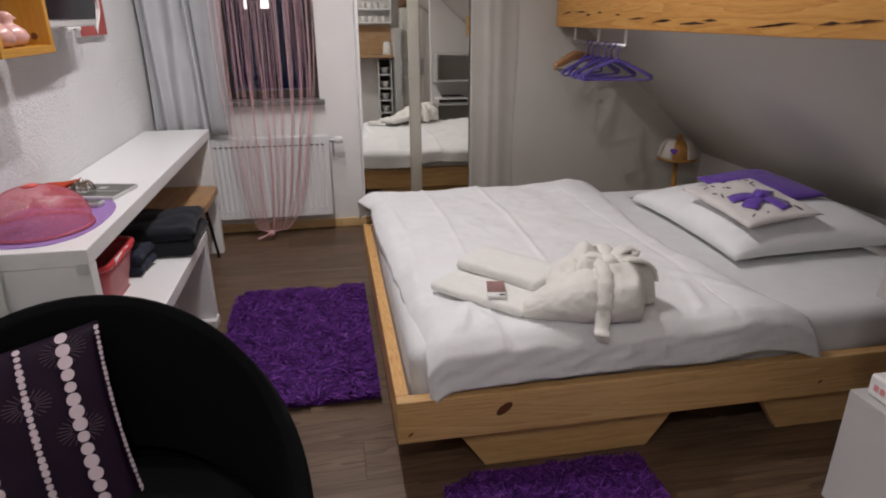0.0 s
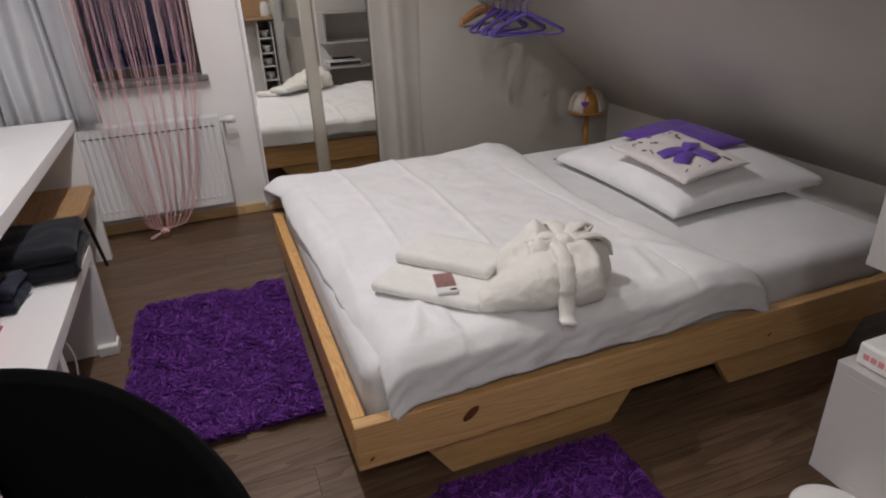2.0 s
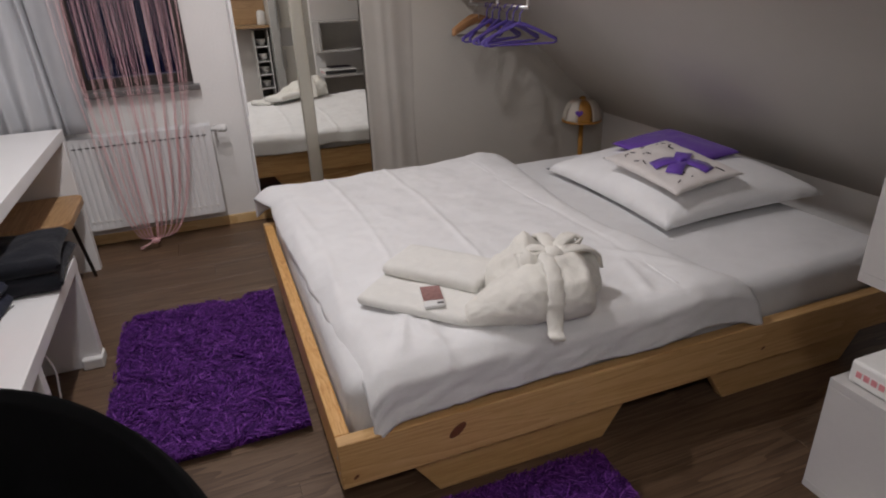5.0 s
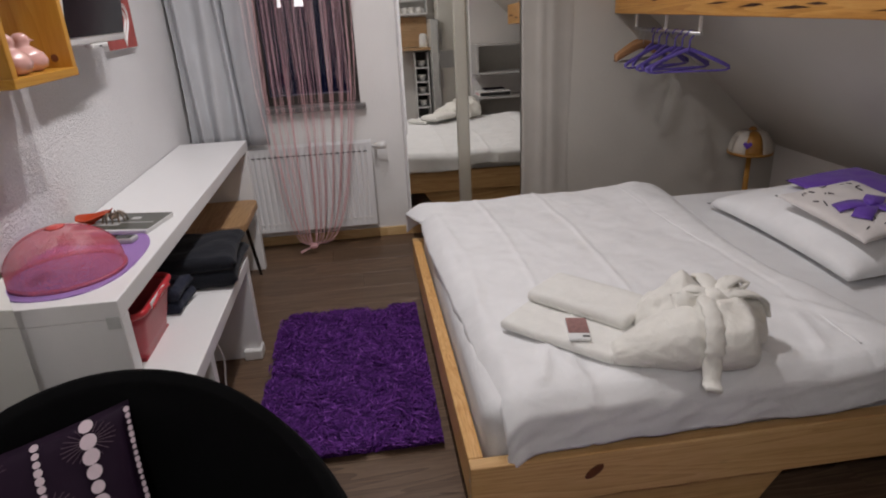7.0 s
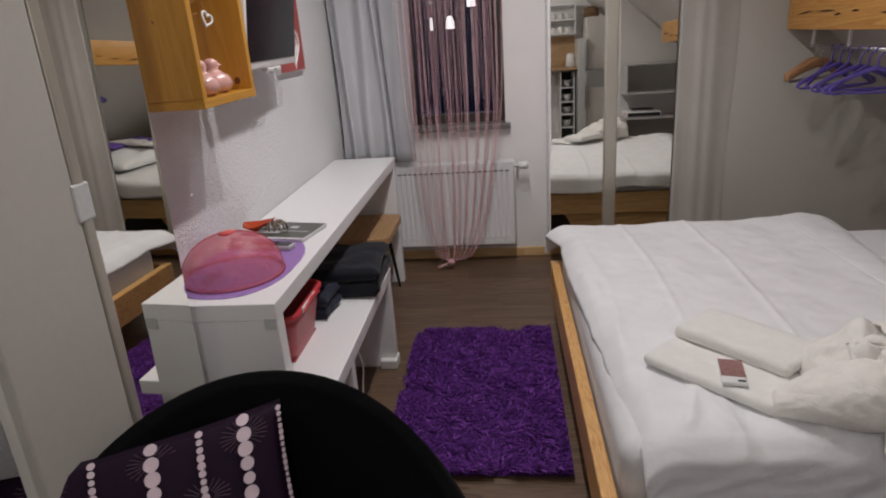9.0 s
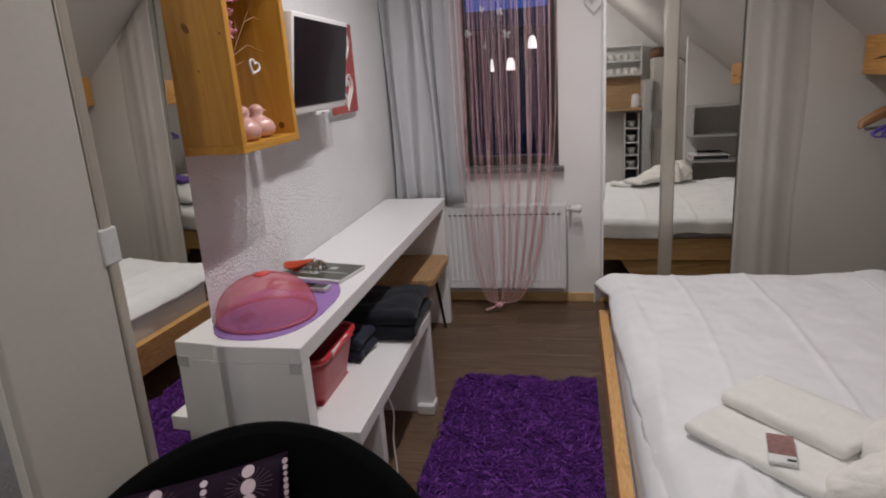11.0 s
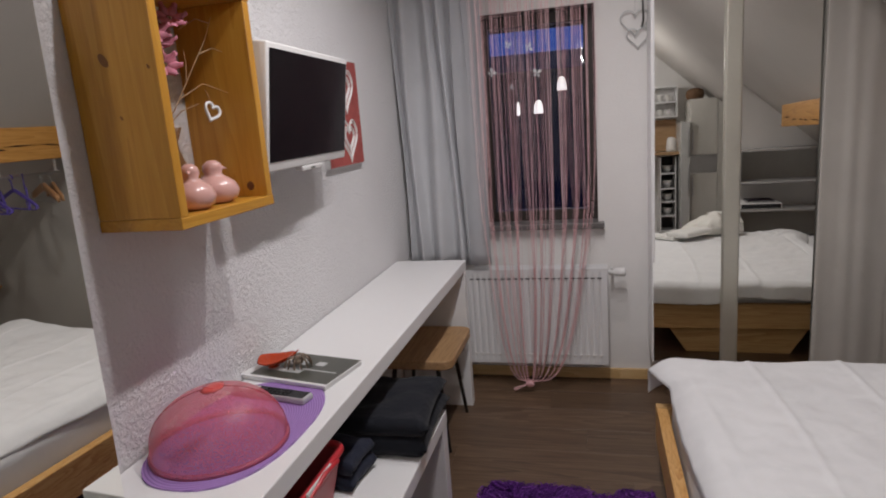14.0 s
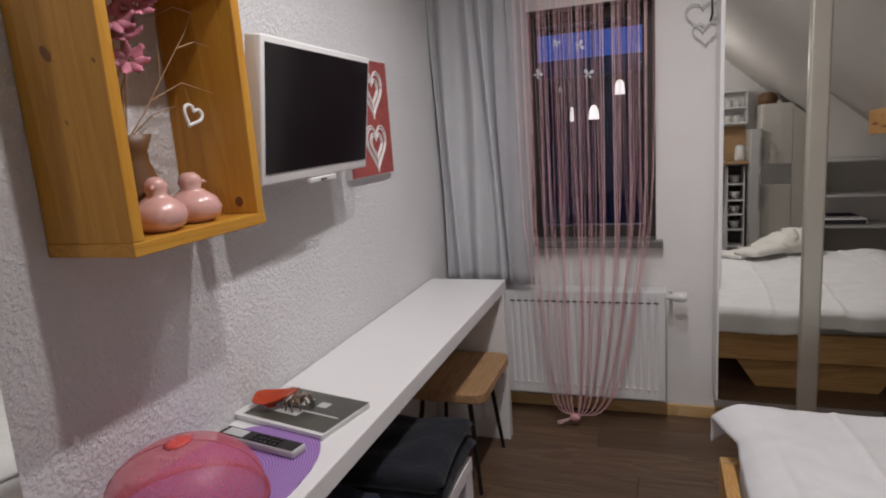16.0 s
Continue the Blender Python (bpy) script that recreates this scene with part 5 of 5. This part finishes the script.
def hanger(y, turn, mat, hook_mat, label, wooden=False):
    m = pose(1.575, y, 1.204, 0, 0, turn)
    root = thing("coat_hanger", (1.575, y, 1.204), label, "coat hanger", "coat hangers")
    hook = [m @ Vector((0.016 * math.sin(a) - 0.0, 0, 0.0 - 0.016 + 0.016 * math.cos(a))) for a in [radians(-110 + 22 * i) for i in range(11)]]
    hook = [m @ Vector((0, 0, -0.085))] + [m @ Vector((0, 0, -0.04))] + hook[::-1]
    part("hook", tube(hook, 0.002 if wooden else 0.004, 6), hook_mat, root, "", True)
    hw = 0.192
    if wooden:
        def fn(u, v):
            s = 2 * u - 1
            w = 0.020 * (1.15 - 0.3 * abs(s))
            return m @ Vector((hw * s, 0.006 * math.sin(s * 3), -0.085 - 0.060 * abs(s) ** 1.5 + w * (v - 0.5) * 2))
        part("shoulder", sheet(fn, 30, 3, 0.014), mat, root, "curved wooden shoulder bar", True)
        part("trouser_bar", tube([m @ Vector((-hw * 0.9, 0, -0.165)), m @ Vector((hw * 0.9, 0, -0.165))], 0.004, 8), M_STEEL, root)
    else:
        def fn(u, v):
            s = 2 * u - 1
            return m @ Vector((hw * s, 0, -0.082 - 0.085 * abs(s) ** 1.15 + 0.009 * (2 * v - 1)))
        part("shoulder", sheet(fn, 26, 3, 0.010), mat, root, "", True)
        part("trouser_bar", tube([m @ Vector((-hw, 0, -0.172)), m @ Vector((-hw * 0.9, 0, -0.182)), m @ Vector((hw * 0.9, 0, -0.182)), m @ Vector((hw, 0, -0.172))], 0.005, 8), mat, root, "", True)


hanger(3.60, 22, M_HANGWOOD, M_STEEL, "brown wooden coat hanger with a steel bar", True)
hanger(3.66, 30, M_HANGWOOD, M_STEEL, "brown wooden coat hanger with a steel bar", True)
for y, a in ((3.49, 38), (3.42, 10), (3.34, 32), (3.25, 2), (3.18, 22), (3.11, -14)):
    hanger(y, a, M_LILAC_WOOD, M_LILAC_WOOD, "violet plastic coat hanger on the rail")


def bedside_lamp():
    c = (2.32, 3.65, 0.0)
    root = thing("bedside_lamp", c, "small table lamp with a panelled cream and amber shade", "lamp")
    part("stem", lathe([(0.0, 0.0), (0.075, 0.0), (0.070, 0.015), (0.018, 0.03), (0.014, 0.45), (0.0, 0.45)], c, 20), M_LAMPWOOD, root, "amber wooden stem", True)
    n = 8
    for k in range(n):
        a0, a1 = 2 * math.pi * k / n, 2 * math.pi * (k + 1) / n

        def fn(u, v, a0=a0, a1=a1):
            a = a0 + (a1 - a0) * u
            t = v * math.pi / 2
            r = 0.103 * math.cos(t) ** 0.7 + 0.020
            return Vector((c[0] + r * math.cos(a), c[1] + r * math.sin(a), 0.462 + 0.130 * math.sin(t)))
        part("shade_panel", sheet(fn, 4, 10, 0.002), M_LAMPWOOD if k in (5, 1) else M_LAMPCLOTH, root, "amber shade panel" if k in (5, 1) else "", True)
    part("shade_trim", lathe([(0.116, 0.452), (0.127, 0.452), (0.127, 0.466), (0.116, 0.466), (0.116, 0.452)], c, 40), M_LAMPWOOD, root, "amber rim", True)
    part("finial", lathe([(0.020, 0.590), (0.024, 0.596), (0.012, 0.610), (0.0, 0.612)], c, 16), M_LAMPWOOD, root, "", True)
    a = radians(228)
    hc = Vector((c[0] + 0.117 * math.cos(a), c[1] + 0.117 * math.sin(a), 0.522))
    h = prism(heart_outline(0.048, 0.048), 1, -0.001, 0.001)
    part("heart_patch", moved(h, Matrix.Translation(hc) @ pose(0, 0, 0, -32, 0, 228 + 90)), M_PURPLE, root, "violet heart motif")


bedside_lamp()


# ---- white shelf beside the bed ----
def side_shelf():
    x0, x1, y0, y1 = 1.165, 2.10, 0.62, 0.960
    root = thing("box_shelf", (1.6, 0.8, 0), "white box shelf with two open compartments and a grey back", "shelf")
    t = 0.020
    for z0, z1 in ((0.289, 0.578), (0.802, 1.098)):
        xr = min(x1, (S0 - z1) / S1 - 0.02)
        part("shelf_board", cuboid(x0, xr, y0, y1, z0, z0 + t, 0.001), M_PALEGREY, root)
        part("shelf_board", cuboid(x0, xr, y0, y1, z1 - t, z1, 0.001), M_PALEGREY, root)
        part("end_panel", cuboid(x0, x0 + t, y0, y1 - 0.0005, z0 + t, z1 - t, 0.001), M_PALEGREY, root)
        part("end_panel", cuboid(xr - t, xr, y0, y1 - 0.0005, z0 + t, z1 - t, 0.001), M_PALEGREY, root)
        part("back_panel", cuboid(x0 + t, xr - t, y0 + 0.01, y0 + 0.02, z0 + t, z1 - t), M_GREY, root, "grey back panel")
    part("plinth", cuboid(x0 + 0.10, 2.0, y0 + 0.02, y1 - 0.10, 0.0, 0.288), M_GREY, root, "recessed dark base")


side_shelf()


def printed_box():
    root = thing("white_box", (1.34, 0.80, 0.578), "flat white appliance box with faded pink lettering", "box")
    part("body", cuboid(1.185, 1.52, 0.63, 0.940, 0.580, 0.631, 0.006), M_PAINTWHITE, root)
    for k in range(13):
        if k != 6:
            y = 0.925 - 0.0155 * k
            part("letter_bar", cuboid(1.1838, 1.1849, y - 0.011, y, 0.598, 0.611), M_PINKTXT, root, "faded pink letter bar")
    part("front_slot", cuboid(1.195, 1.510, 0.9405, 0.9425, 0.586, 0.622, 0.0005), M_KEY, root, "dark front opening")
    root = thing("notebook", (1.36, 0.78, 0.631), "dark violet notebook lying on the white box", "notebook")
    part("cover", cuboid(1.255, 1.475, 0.66, 0.885, 0.6315, 0.6345, 0.001), M_PLUM, root)
    part("page_block", cuboid(1.260, 1.470, 0.665, 0.880, 0.6346, 0.644), M_PAPER, root)
    part("cover", cuboid(1.255, 1.475, 0.66, 0.885, 0.6441, 0.648, 0.001), M_PLUM, root)


printed_box()
root = thing("waste_bin", (1.09, 0.835, 0.0), "small round white bin with a flat lid", "bin")
part("body", lathe([(0.0, 0.0), (0.070, 0.0), (0.080, 0.27), (0.0, 0.27)], (1.09, 0.835, 0), 32), M_PAINTWHITE, root, "", True)
part("lid", lathe([(0.084, 0.270), (0.084, 0.290), (0.074, 0.298), (0.0, 0.300), (0.0, 0.270), (0.084, 0.270)], (1.09, 0.835, 0), 32), M_PAINTWHITE, root, "", True)


# ---- black tub chair ----
def tub_chair():
    cx, cy, rx, ry = -0.420, 0.968, 0.432, 0.415
    root = thing("tub_chair", (cx, cy, 0), "black felt tub armchair with a high rounded back", "armchair")

    def rim_z(a):
        return 0.478 + 0.283 * max(math.cos(a + 0.18), -0.2)

    def shell(u, v):
        a = 2 * math.pi * (u - 0.5) * 0.80
        prof = [(0.62, 0.10), (0.80, 0.24), (0.93, 0.55), (1.0, 0.86), (0.995, 0.96), (0.955, 1.0), (0.91, 0.975), (0.885, 0.90), (0.86, 0.66), (0.80, 0.52)]
        f = v * (len(prof) - 1)
        i = min(int(f), len(prof) - 2)
        k = f - i
        r = prof[i][0] * (1 - k) + prof[i + 1][0] * k
        z = (prof[i][1] * (1 - k) + prof[i + 1][1] * k) * rim_z(a)
        return Vector((cx + rx * r * math.sin(a), cy + ry * r * math.cos(a), z))
    part("shell", sheet(shell, 64, 36), M_BLACK, root, "black felt wraparound back and arms", True)
    for s in (-1, 1):
        a = s * math.pi * 0.80
        part("arm_front", moved(pad(0.13, 0.09, 0.30, 0.5, 10), Matrix.Translation((cx + rx * 0.90 * math.sin(a), cy + ry * 0.90 * math.cos(a), 0.25))), M_BLACK, root, "", True)
    part("seat", lathe([(0.0, 0.30), (0.30, 0.30), (0.335, 0.33), (0.335, 0.37), (0.30, 0.395), (0.0, 0.405)], (cx, cy - 0.02, 0), 40), M_BLACK, root, "round black seat cushion", True)
    part("base", lathe([(0.0, 0.0), (0.20, 0.0), (0.22, 0.03), (0.22, 0.12), (0.0, 0.12)], (cx, cy, 0), 32), M_BLACK, root)


tub_chair()


def plum_cushion():
    w, d = 0.54, 0.48
    h, pinch = 0.12, 0.4
    turn = pose(0, 0, 0, 0, 0, 20) @ pose(0, 0, 0, 58, 0, 0) @ pose(0, 0, 0, 0, 0, 5)
    m = Matrix.Translation(Vector((-0.447, 1.335, 0.712)) - turn @ Vector((w / 2, d / 2, 0.0))) @ turn
    root = thing("cushion", m.translation, "dark plum cushion with columns of pale dots and bursts", "cushion")
    part("cover", moved(pad(w, d, h, pinch, 24, 7.0, 0.008), m), M_PLUM, root, "", True)
    for a, r, gap in ((-0.93, 0.0065, 0.0145), (-0.62, 0.0125, 0.027), (-0.29, 0.0065, 0.0145), (0.095, 0.0125, 0.027), (0.42, 0.0065, 0.0145), (0.725, 0.0125, 0.027), (0.972, 0.0050, 0.0115)):
        b = 0.93
        bms = []
        k = 0
        while b > -0.9:
            rr = r * (0.85 + 0.3 * abs(math.sin(k * 0.7 + a * 5)))
            c = on_pad(m, w, d, h, pinch, a, b, 0.0)
            e1 = (on_pad(m, w, d, h, pinch, a + 0.01, b, 0) - c).normalized()
            e2 = (on_pad(m, w, d, h, pinch, a, b - 0.01, 0) - c).normalized()
            nn = e2.cross(e1).normalized()
            bm = bmesh.new()
            vs = [bm.verts.new(c + nn * 0.0055 + rr * (e1 * math.cos(t) + e2 * math.sin(t))) for t in [2 * math.pi * i / 16 for i in range(16)]]
            bm.faces.new(vs)
            bms.append(bm)
            b -= gap / (d / 2)
            k += 1
        part("dot_column", merge(*bms), M_DOT, root, "column of pale pink printed dots")
    for a, b in ((-0.62, 0.84), (0.095, 0.84), (0.42, 0.45), (0.725, 0.82), (0.725, 0.10)):
        bms = []
        for i in range(22):
            t = 2 * math.pi * i / 22
            bms.append(tube([on_pad(m, w, d, h, pinch, a + q * math.cos(t), b + q * math.sin(t) * 0.8 if abs(b + q * math.sin(t) * 0.8) < 1 else 0.97, 0.001) for q in (0.06, 0.11, 0.17)], 0.0006, 4))
        tagged(part("burst", merge(*bms), M_BURST, root), "fine pale printed burst", "", "", "stuff")


plum_cushion()


# ---- kitchen corner behind ----
KY = YB + 0.02


def kitchen():
    root = thing("tall_cabinet", (1.15, KY + 0.25, 0), "tall cream kitchen cabinet with an open niche", "cabinet")
    part("body", prism([(0.98, 0.0), (1.42, 0.0), (1.42, 1.50), (1.25, 1.65), (0.98, 1.65)], 1, KY, KY + 0.48), M_CREAM, root)
    part("door", cuboid(0.985, 1.27, KY + 0.482, KY + 0.50, 1.02, 1.64, 0.003), M_CREAM, root)
    part("door", cuboid(0.985, 1.27, KY + 0.482, KY + 0.50, 0.08, 0.80, 0.003), M_CREAM, root)
    part("niche", cuboid(0.985, 1.27, KY + 0.4805, KY + 0.4825, 0.805, 1.015), M_STEEL, root, "steel-lined open niche")
    for z in (1.08, 0.55):
        part("handle", cuboid(1.00, 1.012, KY + 0.5005, KY + 0.522, z, z + 0.22, 0.003), M_STEEL, root)
    part("side_panel", prism([(1.275, 0.0), (1.42, 0.0), (1.42, 1.50), (1.275, 1.63)], 1, KY + 0.481, KY + 0.50), M_CREAM, root)
    root = thing("fruit_basket", (1.05, KY + 0.34, 1.65), "round brown wicker basket on the cabinet", "basket")
    part("body", lathe([(0.0, 0.0), (0.085, 0.0), (0.105, 0.05), (0.09, 0.10), (0.05, 0.125), (0.0, 0.13)], (1.05, KY + 0.34, 1.651), 24), M_WICKER, root, "", True)
    root = thing("fridge", (0.91, KY + 0.3, 0), "narrow silver fridge door with a bar handle", "fridge")
    part("body", cuboid(0.875, 0.975, KY, KY + 0.56, 0.0, 1.40, 0.004), M_FRIDGE, root)
    part("handle", tube([(0.955, KY + 0.58, 0.55), (0.955, KY + 0.60, 0.62), (0.955, KY + 0.60, 0.86), (0.955, KY + 0.58, 0.92)], 0.007, 8), M_STEEL, root)
    part("handle", tube([(0.955, KY + 0.58, 1.0), (0.955, KY + 0.60, 1.05), (0.955, KY + 0.60, 1.28), (0.955, KY + 0.58, 1.33)], 0.007, 8), M_STEEL, root)
    root = thing("wood_splashback", (0.6, KY, 1.1), "oak splashback board over the worktop", "board")
    part("board", cuboid(0.30, 0.874, KY, KY + 0.015, 1.07, 1.45), M_OAK_X, root)
    root = thing("worktop", (0.6, KY + 0.2, 1.03), "narrow pale kitchen worktop", "worktop")
    part("top", cuboid(0.30, 0.874, KY, KY + 0.40, 1.03, 1.065, 0.003), M_OAK_X, root)
    root = thing("kettle", (0.80, KY + 0.22, 1.065), "white electric kettle on the worktop", "kettle")
    part("body", lathe([(0.0, 0.0), (0.055, 0.0), (0.058, 0.02), (0.048, 0.15), (0.03, 0.17), (0.0, 0.175)], (0.80, KY + 0.22, 1.065), 24), M_PAINTWHITE, root, "", True)
    part("handle", tube([(0.85, KY + 0.22, 1.10), (0.885, KY + 0.23, 1.13), (0.885, KY + 0.23, 1.18), (0.845, KY + 0.22, 1.21)], 0.008, 8), M_PAINTWHITE, root)
    root = thing("cup_shelf", (0.6, KY + 0.1, 1.45), "white open shelf with rows of cups", "shelf")
    for z in (1.47, 1.64, 1.82):
        part("board", cuboid(0.30, 0.874, KY, KY + 0.22, z, z + 0.018, 0.001), M_WHITE, root)
    part("end", cuboid(0.862, 0.874, KY, KY + 0.22, 1.489, 1.818), M_WHITE, root)
    for z in (1.4885, 1.6585):
        for i in range(5):
            x, y = 0.42 + 0.088 * i, KY + 0.15
            cup = thing("cup", (x, y, z), "white cup standing on the shelf", "cup", "cups")
            part("bowl", lathe([(0.0, 0.0), (0.026, 0.0), (0.032, 0.02), (0.034, 0.075), (0.031, 0.075), (0.028, 0.02), (0.0, 0.01)], (x, y, z), 18), M_CROCK, cup, "", True)
            part("handle", tube([(x + 0.033, y, z + 0.06), (x + 0.050, y, z + 0.05), (x + 0.050, y, z + 0.03), (x + 0.033, y, z + 0.02)], 0.004, 6), M_CROCK, cup)
    root = thing("bowl_rack", (0.78, KY + 0.15, 0.0), "white narrow rack filled with stacked bowls", "rack")
    for x in (0.665, 0.835):
        part("side", cuboid(x, x + 0.012, KY, KY + 0.32, 0.0, 1.0, 0.001), M_WHITE, root)
    for z in (0.10, 0.29, 0.46, 0.62, 0.80):
        part("board", cuboid(0.678, 0.834, KY, KY + 0.32, z, z + 0.014), M_WHITE, root)
    # Shade behind the bowls is given by this board's dark colour.
    part("back", cuboid(0.678, 0.834, KY, KY + 0.006, 0.115, 1.0), M_RECESS_SHADE, root, "back board coloured dark as shade")
    for z in (0.305, 0.475, 0.635, 0.815):
        b = thing("bowl", (0.755, KY + 0.20, z), "stack of steel and white bowls in the rack", "bowl", "bowls")
        part("lower_bowl", lathe([(0.0, 0.0), (0.03, 0.0), (0.065, 0.055), (0.062, 0.055), (0.0, 0.008)], (0.755, KY + 0.20, z), 20), M_STEEL, b, "", True)
        part("upper_bowl", lathe([(0.0, 0.03), (0.03, 0.03), (0.066, 0.085), (0.063, 0.085), (0.0, 0.036)], (0.755, KY + 0.20, z), 20), M_CROCK, b, "", True)


kitchen()


# ---- floor planks ----
plank_parent = bpy.data.objects["floor"]
PW, PL = 0.192, 1.285
plank_mesh = {}


def plank_data(length):
    key = round(length, 3)
    if key not in plank_mesh:
        bm = cuboid(0, length - 0.0008, 0, PW - 0.0008, -0.008, 0.0, 0.0006, 1)
        me = bpy.data.meshes.new("plank")
        bm.to_mesh(me)
        bm.free()
        me.materials.append(M_FLOOR)
        plank_mesh[key] = me
    return plank_mesh[key]


rows = int((YN - YB) / PW) + 1
for r in range(rows):
    y = YN - 0.0 - (r + 1) * PW
    x = XL - ((r * 0.43) % 1.0) * PL
    while x < XK:
        a, b = max(x, XL), min(x + PL, XK)
        if b - a > 0.05:
            ob = new("plank", plank_data(b - a))
            ob.parent = plank_parent
            ob.location = (a, y, 0.0)
        x += PL
